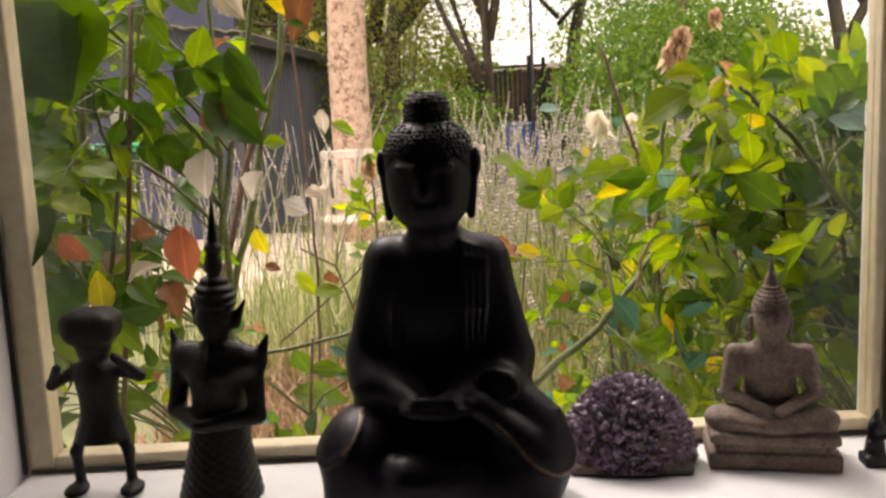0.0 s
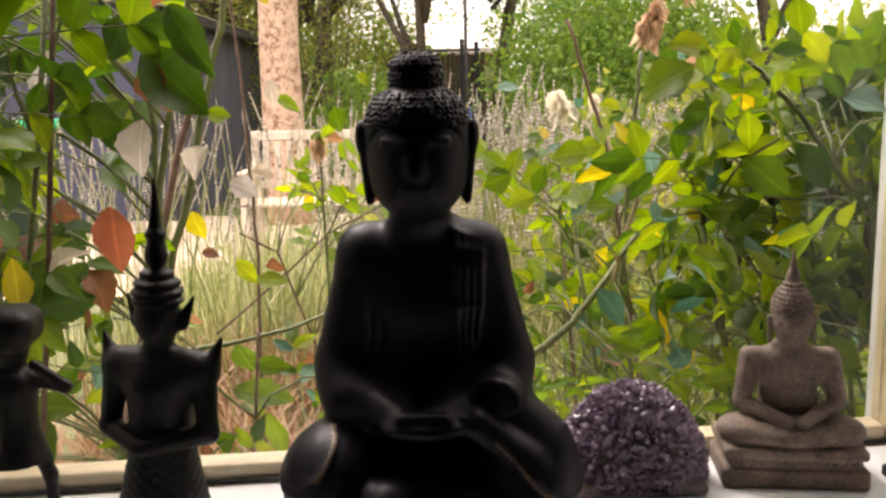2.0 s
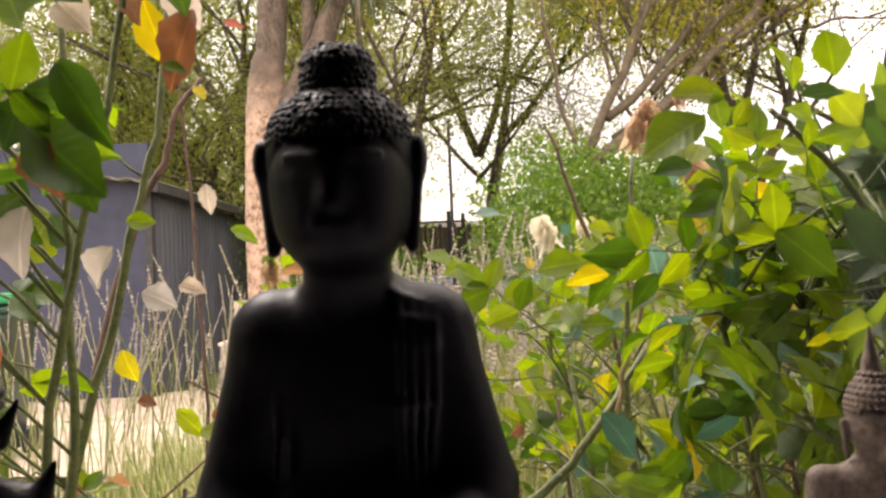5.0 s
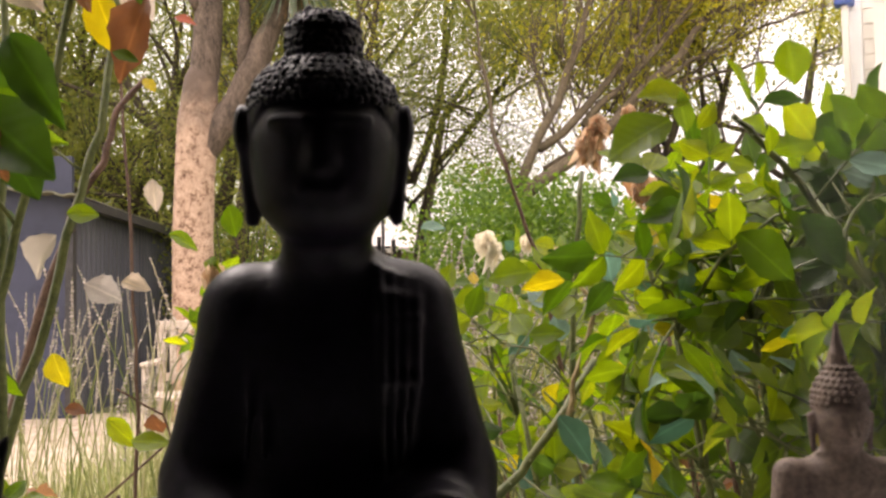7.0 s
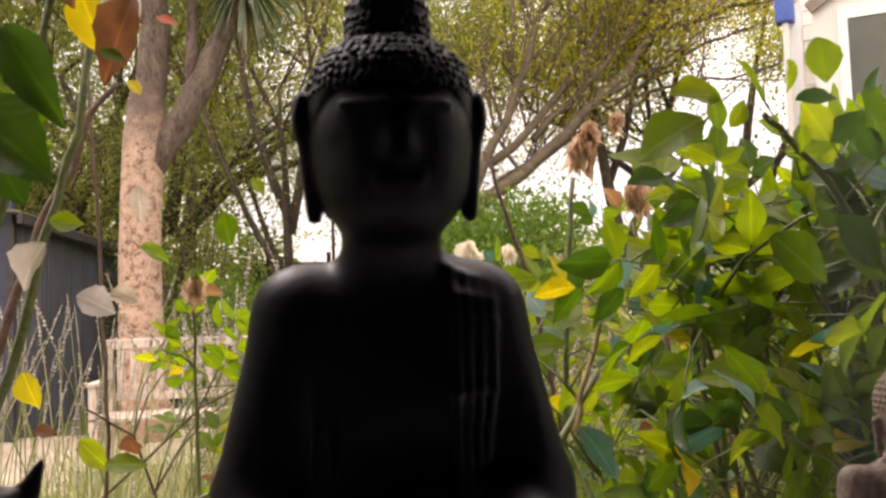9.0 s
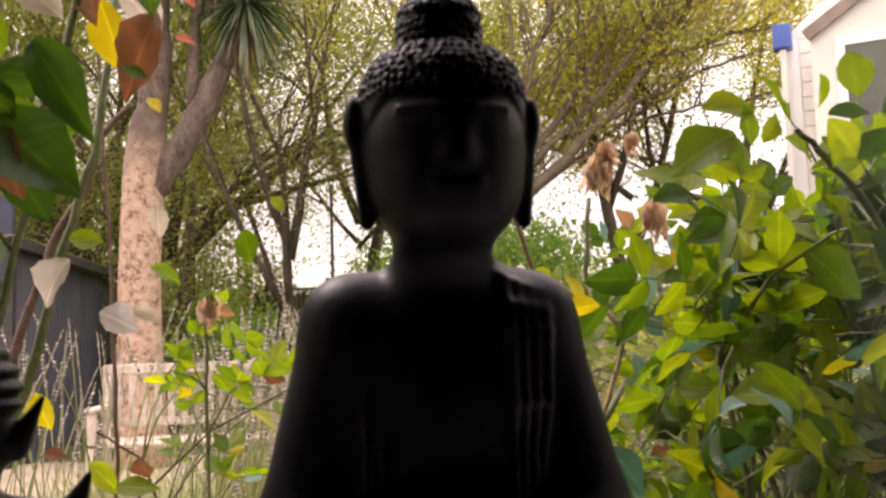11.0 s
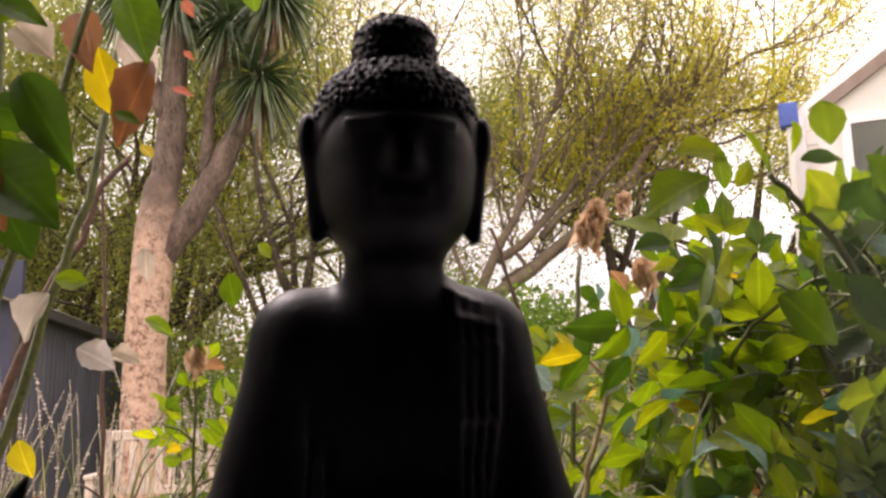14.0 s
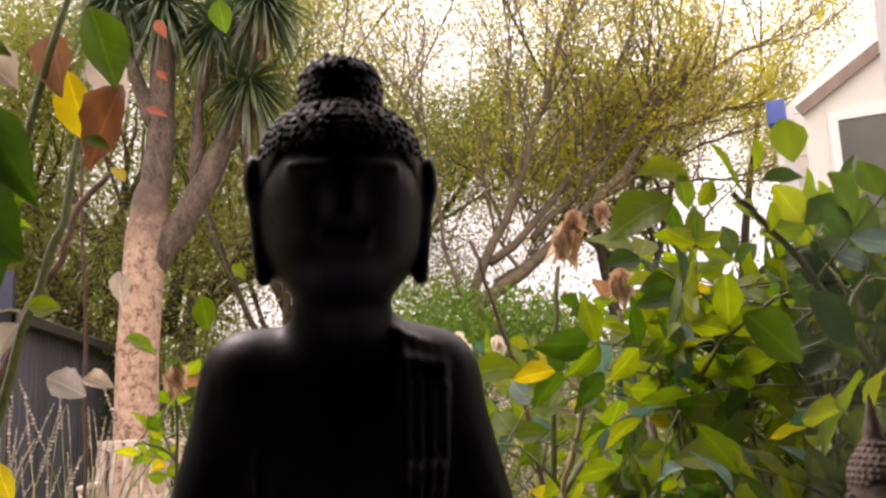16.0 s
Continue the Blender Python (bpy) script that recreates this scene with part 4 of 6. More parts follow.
tree("leafy_tree", "dense green tree behind the shed", (-5.4, 15.0, 0),
     [((0.1, 0, 1), 3.4, 0.25, (0, 0, 0)), ((0.7, 0, 0.9), 3.2, 0.12, (0.1, 0, 2.3)), ((-0.7, 0, 0.9), 3.2, 0.12, (0, 0, 2.3)), ((0.2, -0.4, 1), 3.2, 0.12, (0, 0, 2.5))],
     M_DBARK, M_WOODLEAF, 40, 0.085, 0.38, 51, levels=3, spread=0.8, kids=4)
tree("olive_tree", "broad olive-green tree behind the pale trunk", (-3.9, 14.2, 0),
     [((0.2, 0, 1), 3.2, 0.2, (0, 0, 0)), ((0.8, 0.1, 0.9), 3.2, 0.11, (0.1, 0, 2.2)), ((-0.5, 0, 1.0), 3.2, 0.11, (0, 0, 2.2)), ((0.3, -0.3, 1.2), 3.4, 0.11, (0, 0, 2.4))],
     M_DBARK, M_WOODLEAF, 46, 0.052, 0.32, 45, levels=3, spread=0.75, lift=0.02, kids=4, hang=0.15)
tree("dark_pine", "tall shaded tree beyond the fence", (4.2, 11.0, 0),
     [((0.0, 0, 1), 4.6, 0.13, (0, 0, 0)), ((0.8, 0, 0.5), 2.0, 0.05, (0, 0, 2.4)), ((-0.8, 0, 0.5), 2.0, 0.05, (0, 0, 2.9))],
     M_DBARK, M_WOODLEAF, 44, 0.06, 0.28, 61, levels=3, spread=0.8, kids=3)


tree("dark_pine", "tall shaded tree beside the white house", (6.0, 11.8, 0),
     [((0.0, 0, 1), 4.6, 0.13, (0, 0, 0)), ((0.8, 0, 0.5), 2.0, 0.05, (0, 0, 2.2)), ((-0.8, 0, 0.5), 2.0, 0.05, (0, 0, 2.7)), ((-0.8, 0.2, 0.2), 2.0, 0.05, (0, 0, 3.3))],
     M_DBARK, M_WOODLEAF, 40, 0.07, 0.28, 62, levels=3, spread=0.8, kids=3)


def shrub(name, label, at, radius, height, leaf, count, size, seed):
    """Low bushy plant: many stems and clumps of small leaves."""
    rng = random.Random(seed)
    t = thing(name, label, "shrub", at)
    V, F, tips = [], [], []
    for _ in range(14):
        a = rng.uniform(0, 6.28)
        tip = Vector((math.cos(a) * radius * rng.uniform(0.3, 0.9), math.sin(a) * radius * rng.uniform(0.3, 0.9), height * rng.uniform(0.6, 0.95)))
        pts = curve_points((0, 0, 0), tip, (tip.x * 0.15, tip.y * 0.15, 0.1), 6, 0.03, rng)
        tube(V, F, pts, [0.02, 0.017, 0.014, 0.01, 0.007, 0.004], 4)
    piece("stems", mesh_of("stems", V, F, M_TWIG), t)
    V, F = [], []
    clumps = []
    for _ in range(count // 14):
        a, r = rng.uniform(0, 6.28), math.sqrt(rng.random())
        z = rng.uniform(0.15, 1)
        rr = radius * (0.35 + 0.75 * math.sin(min(1, z * 1.05) * 2.6)) * r
        clumps.append((Vector((math.cos(a) * rr, math.sin(a) * rr, z * height)), Vector((0, 0, 1))))
    leaves_at(V, F, clumps, 14, size, 0.11 * radius, rng)
    piece("crown", mesh_of("crown", V, F, leaf), t, None, "", "stuff")


shrub("green_maple", "bright green feathery shrub tree", (1.70, 8.6, 0.0), 1.25, 2.15, M_BUSHLEAF, 20000, 0.070, 71)
shrub("green_bush", "bright green bush beside the pale trunk", (-1.0, 10.0, 0.0), 0.8, 1.5, M_BUSHLEAF, 5000, 0.06, 72)
shrub("hedge_bush", "olive bush along the fence", (3.2, 12.2, 0.0), 1.2, 1.6, M_WOODLEAF, 5000, 0.09, 73)
shrub("hedge_bush", "olive bush along the fence", (5.4, 11.5, 0.0), 1.3, 1.7, M_WOODLEAF, 5000, 0.09, 74)
shrub("hedge_bush", "olive bush along the fence", (-1.9, 16.0, 0.0), 1.6, 2.6, M_BUSHLEAF, 6000, 0.10, 75)

shrub("drooping_shrub", "tall drooping olive shrub by the pale trunk", (-1.9, 12.4, 0.0), 1.25, 3.9, M_WOODLEAF, 12000, 0.06, 78)
shrub("drooping_shrub", "tall olive shrub beyond the pergola", (-3.2, 17.0, 0.0), 1.8, 4.4, M_WOODLEAF, 10000, 0.09, 79)
shrub("drooping_shrub", "tall green shrub beyond the pergola", (1.9, 16.0, 0.0), 1.3, 3.6, M_BUSHLEAF, 9000, 0.08, 80)
shrub("hedge_bush", "olive bush behind the roses", (1.0, 2.3, 0.0), 0.75, 1.12, M_WOODLEAF, 6000, 0.045, 76)
shrub("hedge_bush", "olive bush behind the roses", (2.3, 3.2, 0.0), 0.9, 1.25, M_BUSHLEAF, 6000, 0.05, 77)

# far woods
rng = random.Random(8)
V, F, clumps = [], [], []
for i in range(46):
    x, y = rng.uniform(-26, 14), rng.uniform(27, 36)
    if -3.0 < x * 24 / y < 1.5:
        y += 4
    h = rng.uniform(4.0, 7.0) * (1.4 if x < -4 else 0.62)
    for _ in range(42):
        a, r, z = rng.uniform(0, 6.28), math.sqrt(rng.random()) * 1.9, rng.random()
        clumps.append((Vector((x + math.cos(a) * r, y + math.sin(a) * r, h * (0.1 + 0.9 * z))), Vector((0, 0, 1))))
leaves_at(V, F, clumps, 34, 0.17, 0.50, rng)
tagged(piece("woods", mesh_of("woods", V, F, M_WOODLEAF), None, None, "far belt of olive-green trees", "stuff"), category="trees")

# cabbage tree
cab = thing("cabbage_tree", "cabbage tree with pale flaking trunk and sword-leaf crowns", "tree", (-1.66, 8.0, 0))
V, F = [], []
pts = [Vector((0.06, 0, -0.02)), Vector((0.04, 0, 0.4)), Vector((0.02, 0, 1.0)), Vector((0.01, 0, 1.7)), Vector((0.03, 0, 2.3)), Vector((0.06, 0, 2.8)), Vector((0.09, 0, 3.22)), Vector((0.10, 0, 3.4))]
tube(V, F, pts, [0.25, 0.22, 0.198, 0.186, 0.184, 0.190, 0.155, 0.08], 20)
piece("trunk", mesh_of("trunk", V, F, M_BARK, True), cab, None, "pale pinkish flaking bark")
rng = random.Random(17)
heads = [((0.03, 0, 2.45), (0.98, -0.05, 4.30), (0.06, 0, -0.10), 0.125), ((0.50, 0, 3.30), (0.64, 0.1, 4.92), (-0.06, 0, 0.0), 0.055), ((0.06, 0, 2.9), (0.14, 0.05, 5.15), (0.06, 0, 0), 0.130),
         ((0.62, 0, 3.50), (1.12, -0.2, 5.10), (0.06, 0, -0.1), 0.05), ((0.10, 0, 3.9), (-0.30, 0.1, 5.2), (-0.05, 0, 0), 0.06)]
for foot, tip, bow, r in heads:
    V, F = [], []
    tube(V, F, curve_points(foot, tip, bow, 12, 0.016, rng), [r * (1.2 - 0.5 * i / 11) * rng.uniform(0.92, 1.08) for i in range(12)], 10)
    piece("branch", mesh_of("branch", V, F, M_CABBR, True), cab, None, "grey-brown rough branch")
    for dead, count, mat, nm in ((0, 430, M_SWORD, "leaf_head"), (1, 46, M_STRAW, "dead_skirt")):
        V, F = [], []
        for _ in range(count):
            a = rng.uniform(0, 6.28)
            el = rng.uniform(-0.85, 1.45) if not dead else rng.uniform(-1.5, -0.6)
            d = Vector((math.cos(a) * math.cos(el), math.sin(a) * math.cos(el), math.sin(el)))
            L, wdt = rng.uniform(0.40, 0.70) * (0.6 if dead else 1), rng.uniform(0.010, 0.017)
            side = d.cross(Vector((0, 0, 1)))
            side = side.normalized() if side.length > 0.05 else Vector((1, 0, 0))
            s, base = len(V), Vector(tip) + Vector((0, 0, -0.1 * dead))
            for k in range(5):
                t = k / 4
                p = base + d * L * t + Vector((0, 0, -0.42 * t * t * L * (1.2 - el * 0.4)))
                w = wdt * (0.7 + t * 1.0 - 1.65 * t * t)
                V.extend([p - side * w, p + Vector((0, 0, -w * 0.5)), p + side * w])
                if k:
                    b = s + 3 * k
                    F.extend([(b - 3, b - 2, b + 1, b), (b - 2, b - 1, b + 2, b + 1)])
        piece(nm, mesh_of(nm, V, F, mat), cab, None, "", "stuff")


# ---- buildings, fence ----
house = thing("far_house", "low brown house with pale metal roof behind a fence", "house", (-2.3, 24.0, 0))
part("wall", box(0, 3.6, 0, 3, 0, 2.45), M_BRICK, house)
bm = bmesh.new()
vs = [bm.verts.new(c) for c in ((-0.4, -0.4, 2.45), (4.0, -0.4, 2.45), (4.0, 1.5, 3.3), (-0.4, 1.5, 3.3), (-0.4, 3.4, 2.45), (4.0, 3.4, 2.45))]
for f in ((0, 1, 2, 3), (3, 2, 5, 4), (0, 3, 4), (1, 5, 2), (0, 4, 5, 1)):
    bm.faces.new([vs[i] for i in f])
part("roof", bm, M_TIN, house, "pale metal roof")
part("eave", box(-0.42, 4.02, -0.45, -0.38, 2.36, 2.50), M_TIN, house)
for x in (0.7, 2.3):
    w = part("window", box(x, x + 0.8, -0.03, 0.02, 1.0, 2.0), M_DARKGLASS, house)
    part("frame", box(x - 0.06, x + 0.86, -0.025, -0.005, 0.93, 1.0), M_WHITE, w)

gate = thing("pergola_frame", "black steel pergola posts with a slatted gate", "pergola", (-1.15, 15.0, 0))
for x, h in ((0.0, 2.15), (0.22, 2.25), (0.44, 2.15), (1.25, 2.2), (1.5, 2.15)):
    part("post", box(x, x + 0.07, 0, 0.07, 0, h), M_BLACK, gate)
for i in range(21):
    part("slat", box(-0.1 + i * 0.085, -0.03 + i * 0.085, 0.08, 0.10, 0.1, 1.92 + 0.03 * (i % 3)), M_GATE, gate)
part("top_bar", box(-0.05, 1.6, 0.072, 0.108, 2.0, 2.04), M_BLACK, gate)
pole = thing("garden_pole", "slender dark steel pole", "pole", (0.17, 12.0, 0))
V, F = [], []
tube(V, F, [(0, 0, 0), (0, 0, 1.4), (0, 0, 3.3)], [0.026, 0.024, 0.022], 10)
tube(V, F, [(-0.001, 0, 0.0), (0, 0, 0.06)], [0.06, 0.03], 10)
piece("post", mesh_of("post", V, F, M_FASCIA, True), pole)
tub = thing("blue_tub", "blue plastic garden tub on the ground", "tub", (-0.2, 12.6, 0.02))
part("body", box(-0.1, 0.45, -0.3, 0.3, 0.0, 1.0, 0.05), M_BLUE, tub)
part("rim", box(-0.14, 0.49, -0.34, 0.34, 1.0, 1.06, 0.02), M_BLUE, tub)

fence = thing("fence", "weathered grey paling fence", "fence", (0, 17.5, 0), kind="structure")
me = mesh_of("paling", *(lambda b: ([v.co.copy() for v in b.verts], [[v.index for v in f.verts] for f in b.faces]))(box(-0.072, 0.072, 0, 0.02, 0, 1.5, 0.004)), M_FENCE)
for i in range(110):
    piece("paling", me, fence, pose(-7 + i * 0.152, rng.uniform(-0.006, 0.006), rng.uniform(-0.03, 0.03)))
for z in (0.4, 1.2):
    part("rail", box(-7, 9.7, 0.022, 0.07, z, z + 0.09), M_FENCE, fence)
fence2 = thing("fence", "weathered grey paling fence", "fence", (9.6, 17.4, 0), kind="structure")
for i in range(70):
    piece("paling", me, fence2, pose(0, -i * 0.152, rng.uniform(-0.03, 0.03), 0, 0, 90))
part("rail", box(-0.07, -0.022, -10.6, 0, 1.2, 1.29), M_FENCE, fence2)

# white house with a gable
white = thing("white_house", "white weatherboard house with brown-edged gable", "house", (4.2, 7.0, 0))
white.rotation_euler = (0, 0, radians(-33))
white.scale = (1, 1, 1.065)


def gable(prof, y0, y1):
    bm = bmesh.new()
    lo = [bm.verts.new((x, y0, z)) for x, z in prof]
    hi = [bm.verts.new((x, y1, z)) for x, z in prof]
    bm.faces.new(lo)
    bm.faces.new(list(reversed(hi)))
    for k in range(len(prof)):
        j = (k + 1) % len(prof)
        bm.faces.new((lo[j], lo[k], hi[k], hi[j]))
    return bm


part("wall", gable([(0, 0), (6.0, 0), (6.0, 4.0), (2.9, 6.1), (0, 3.78)], 0.9, 5.0), M_HOUSE, white)
part("corner_board", box(-0.02, 0.11, 0.87, 0.93, 0, 3.74), M_WHITE, white)
for k in range(27):
    part("board", box(0.12, 1.2, 0.882, 0.905, 0.1 + k * 0.14, 0.1 + k * 0.14 + 0.128), M_HOUSE, white)
part("porch_wall", gable([(0.24, 0), (3.6, 0), (3.6, 3.5), (2.0, 4.62), (0.24, 3.52)], 0.0, 0.86), M_HOUSE, white)
ob = part("barge_board", box(-1.1, 1.1, -0.05, 0.0, -0.05, 0.05), M_BARGE, white)
ob.matrix_basis = pose(1.14, -0.012, 4.07, 0, -32, 0)
w = part("window", box(0.52, 2.4, -0.02, 0.015, 1.5, 3.36), M_DARKGLASS, white, "dark window reflecting the garden")
part("frame", box(0.44, 0.52, -0.035, 0.02, 1.42, 3.44), M_WHITE, w)
part("frame", box(0.52, 2.4, -0.035, 0.02, 3.36, 3.44), M_WHITE, w)
part("frame", box(0.52, 2.4, -0.035, 0.02, 1.42, 1.5), M_WHITE, w)
part("rainwater_head", box(-0.12, 0.06, 0.70, 0.85, 3.62, 3.86, 0.02), M_BLUE, white, "blue rainwater head")
part("downpipe", box(-0.06, 0.0, 0.74, 0.81, 0.0, 3.62, 0.01), M_HOUSE, white)


# ---- lavender, grass, straw ----
rng = random.Random(23)
V, F, VS, FS = [], [], [], []
for n_th in range(1250):
    y = rng.uniform(1.9, 4.6)
    x = rng.gauss(0.30, 0.55) * (y + 0.6) / 3.2
    if n_th >= 1150:
        y = rng.uniform(2.6, 4.2)
        x = rng.uniform(-0.50, -0.22) * (y + 0.4)
    if n_th < 1150 and x < -0.35 * y / 2.5 and rng.random() < 0.45:
        continue
    h = rng.uniform(0.78, 1.22) + (0.12 if rng.random() < 0.2 else 0)
    lean = Vector((rng.gauss(0.05, 0.14), rng.gauss(-0.02, 0.10), 0)) * h
    pts = curve_points((x, y, 0.02), (x + lean.x, y + lean.y, h), (-lean.x * 0.2, 0, 0), 5)
    tube(VS, FS, pts, [0.0030, 0.0028, 0.0026, 0.0022, 0.0016], 3)
    d = (pts[-1] - pts[-2]).normalized()
    n = rng.randint(11, 20)
    for k in range(n):
        c = pts[-1] - d * (k * 0.0135) + Vector((rng.gauss(0, 0.0012), rng.gauss(0, 0.0012), 0))
        r = (0.0034 + 0.0026 * min(k, 4) / 4) * rng.uniform(0.6, 1.3)
        s = len(V)
        for a in range(6):
            rr = r * rng.uniform(0.75, 1.2)
            V.append(c + Vector((math.cos(a * 1.047) * rr, math.sin(a * 1.047) * rr, rng.uniform(-0.002, 0.002))))
        V.extend([c + d * 0.006, c - d * 0.007])
        for a in range(6):
            b = (a + 1) % 6
            F.extend([(s + a, s + b, s + 6), (s + b, s + a, s + 7)])
lav = thing("lavender_bed", "tall dry lavender with straw-coloured seed spikes", "flowers")
piece("seed_heads", mesh_of("seed_heads", V, F, M_SEED), lav, None, "", "stuff")
piece("stalks", mesh_of("stalks", VS, FS, M_GRASS), lav, None, "", "stuff")


def blades(count, xr, yr, hr, mat, name, label, seed, lean=0.35, width=0.004, z0=0.0):
    rng = random.Random(seed)
    V, F = [], []
    for _ in range(count):
        y = rng.uniform(*yr)
        x, h = rng.uniform(*xr), rng.uniform(*hr)
        if noise.noise(Vector((x * 1.3, y * 1.3, seed))) < -0.28:
            continue
        a, b = rng.uniform(0, 6.28), rng.uniform(0.1, lean) * h
        dx, dy = math.cos(a) * b, math.sin(a) * b
        sx, sy = math.cos(a + 1.57) * width, math.sin(a + 1.57) * width
        s = len(V)
        V.extend([(x - sx, y - sy, z0), (x + sx, y + sy, z0), (x + dx * 0.4 - sx, y + dy * 0.4 - sy, z0 + h * 0.6), (x + dx * 0.4 + sx, y + dy * 0.4 + sy, z0 + h * 0.6), (x + dx, y + dy, z0 + h)])
        F.extend([(s, s + 1, s + 3, s + 2), (s + 2, s + 3, s + 4)])
    tagged(piece(name, mesh_of(name, V, F, mat), None, None, label, "stuff"), category="grass")


blades(4000, (0.0, 2.4), (1.4, 4.2), (0.15, 0.70), M_GRASS, "meadow_grass", "long pale green meadow grass", 3, lean=1.0)
blades(2600, (-1.3, 0.0), (3.2, 4.8), (0.12, 0.60), M_GRASS, "meadow_grass", "long pale grass beside the yard", 13, lean=1.0)
blades(6000, (-0.9, 4.0), (4.2, 12.0), (0.10, 0.40), M_GRASS, "rough_grass", "rough grass farther back", 5, width=0.007)
blades(2600, (-1.8, -0.3), (3.0, 5.2), (0.05, 0.30), M_GRASS, "verge_grass", "short grass at the yard edge", 7)
blades(7000, (-1.3, 0.6), (1.0, 3.4), (0.06, 0.34), M_DRY, "dry_straw", "reddish dry straw on the soil", 9, lean=1.6)


# ---- roses outside the glass ----
def leaflet(name, mat, wide=0.62, fold=0.16, droop=0.16, wave=0.03, teeth=0.018, nl=11, seed=0):
    """A unit leaf along +Y, face up: folded along the midrib, drooping, with a toothed edge."""
    rng = random.Random(seed)
    V, F = [], []
    cols = (-1, -0.55, 0, 0.55, 1)
    for i in range(nl):
        t = i / (nl - 1)
        w = wide * 0.5 * math.sin(math.pi * min(1, t * 0.97 + 0.015) ** 0.82) * (1 + (teeth if i % 2 else -teeth) * 2)
        for c in cols:
            z = fold * abs(c) * w * 2 - droop * t * t + wave * math.sin(t * 9 + c * 3 + seed) * abs(c)
            V.append((c * w + 0.03 * math.sin(t * 4 + seed), t + 0.05 * abs(c) * w, z))
        if i:
            b = i * 5
            F.extend([(b - 5 + k, b - 4 + k, b + 1 + k, b + k) for k in range(4)])
    return mesh_of(name, V, F, mat, True)


M_STRAWCANE = surface("straw_cane", (0.30, 0.22, 0.10), (0.46, 0.36, 0.2), 0.6, scale=40)
M_TEALLEAF = leafy("blue_green_leaf", [(0.05, 0.12, 0.075), (0.10, 0.19, 0.13), (0.20, 0.28, 0.24)], 0.35)
FRESH = ((0.62, 0.14, 0.15), (0.54, 0.22, 0.22), (0.70, 0.08, 0.10), (0.58, 0.18, -0.08), (0.50, 0.30, 0.28), (0.66, 0.20, 0.05))
WITHERED = ((0.74, 0.30, 0.28, 0.05, 0.03), (0.64, 0.42, 0.20, 0.06, 0.04), (0.84, 0.24, 0.34, 0.07, 0.03), (0.70, 0.36, -0.15, 0.06, 0.03))
BELL = ((0.74, 0.22, 0.95, 0.05, 0.04), (0.60, 0.35, 1.15, 0.07, 0.05), (0.85, 0.15, 0.80, 0.07, 0.04), (0.50, 0.40, 1.30, 0.06, 0.05))
LEAVES = {key: [leaflet("leaf", mat, *shape, seed=i) for i, shape in enumerate(WITHERED if key in ("BROWN", "PALE") else BELL if key in ("DEAD", "WHITE") else FRESH)]
          for key, mat in (("GREEN", M_ROSELEAF), ("DARK", M_DARKLEAF), ("YELLOW", M_YELLOWLEAF), ("BROWN", M_BROWNLEAF), ("RED", M_REDLEAF), ("PALE", M_PALELEAF), ("TEAL", M_TEALLEAF), ("WHITE", M_WHITEROSE), ("DEAD", M_DEADROSE))}


def put_leaf(parent, p, way, face, size, key, rng, name="leaf"):
    y = Vector(way).normalized()
    x = y.cross(Vector(face))
    x = x.normalized() if x.length > 1e-4 else y.orthogonal().normalized()
    z = x.cross(y)
    m = Matrix((x, y, z)).transposed().to_4x4()
    m.translation = Vector(p)
    return piece(name, rng.choice(LEAVES[key]), parent, m @ Matrix.Diagonal((size * rng.uniform(0.85, 1.2), size, size, 1)))


HR = random.Random(77)


def hero(parent, p, size, dx, dz, key, slim=1.0):
    """One leaf of its own at p, pointing along dx, dz."""
    size *= 0.78 if key in ("BROWN", "YELLOW") else 1.0
    ob = put_leaf(parent, p, (dx, HR.uniform(-0.2, 0.2), dz), (HR.uniform(-0.5, 0.5), -1, HR.uniform(0.2, 0.9)), size, key, HR)
    ob.matrix_basis = ob.matrix_basis @ Matrix.Diagonal((slim, 1, 1, 1))


def spray(parent, V, F, foot, way, size, key, rng, n=5):
    """A compound leaf: stalk, end leaflet and pairs."""
    way = Vector(way).normalized()
    side = way.cross(Vector((rng.gauss(0, 0.6), rng.choice((-1, -1, 1)) * rng.uniform(0.4, 1.4), rng.gauss(0.6, 0.4)))).normalized()
    face = side.cross(way)
    L = size * (0.9 + 0.75 * (n // 2))
    end = Vector(foot) + way * L + Vector((0, 0, -0.12 * L))
    tube(V, F, curve_points(foot, end, face * 0.05 * L, 4), [0.0012, 0.0011, 0.0009, 0.0007], 3)
    put_leaf(parent, end, way + Vector((0, 0, -0.25)), face, size * 1.1, key(rng), rng)
    for k in range(n // 2):
        p = Vector(foot).lerp(end, 0.93 - 0.42 * k)
        for s in (-1, 1):
            put_leaf(parent, p, way * 0.55 + side * s + Vector((0, 0, -0.2 * rng.random())), face + side * s * 0.2 + Vector((rng.gauss(0, 0.2), rng.gauss(0, 0.2), 0)), size * rng.uniform(0.8, 1.05), key(rng), rng)


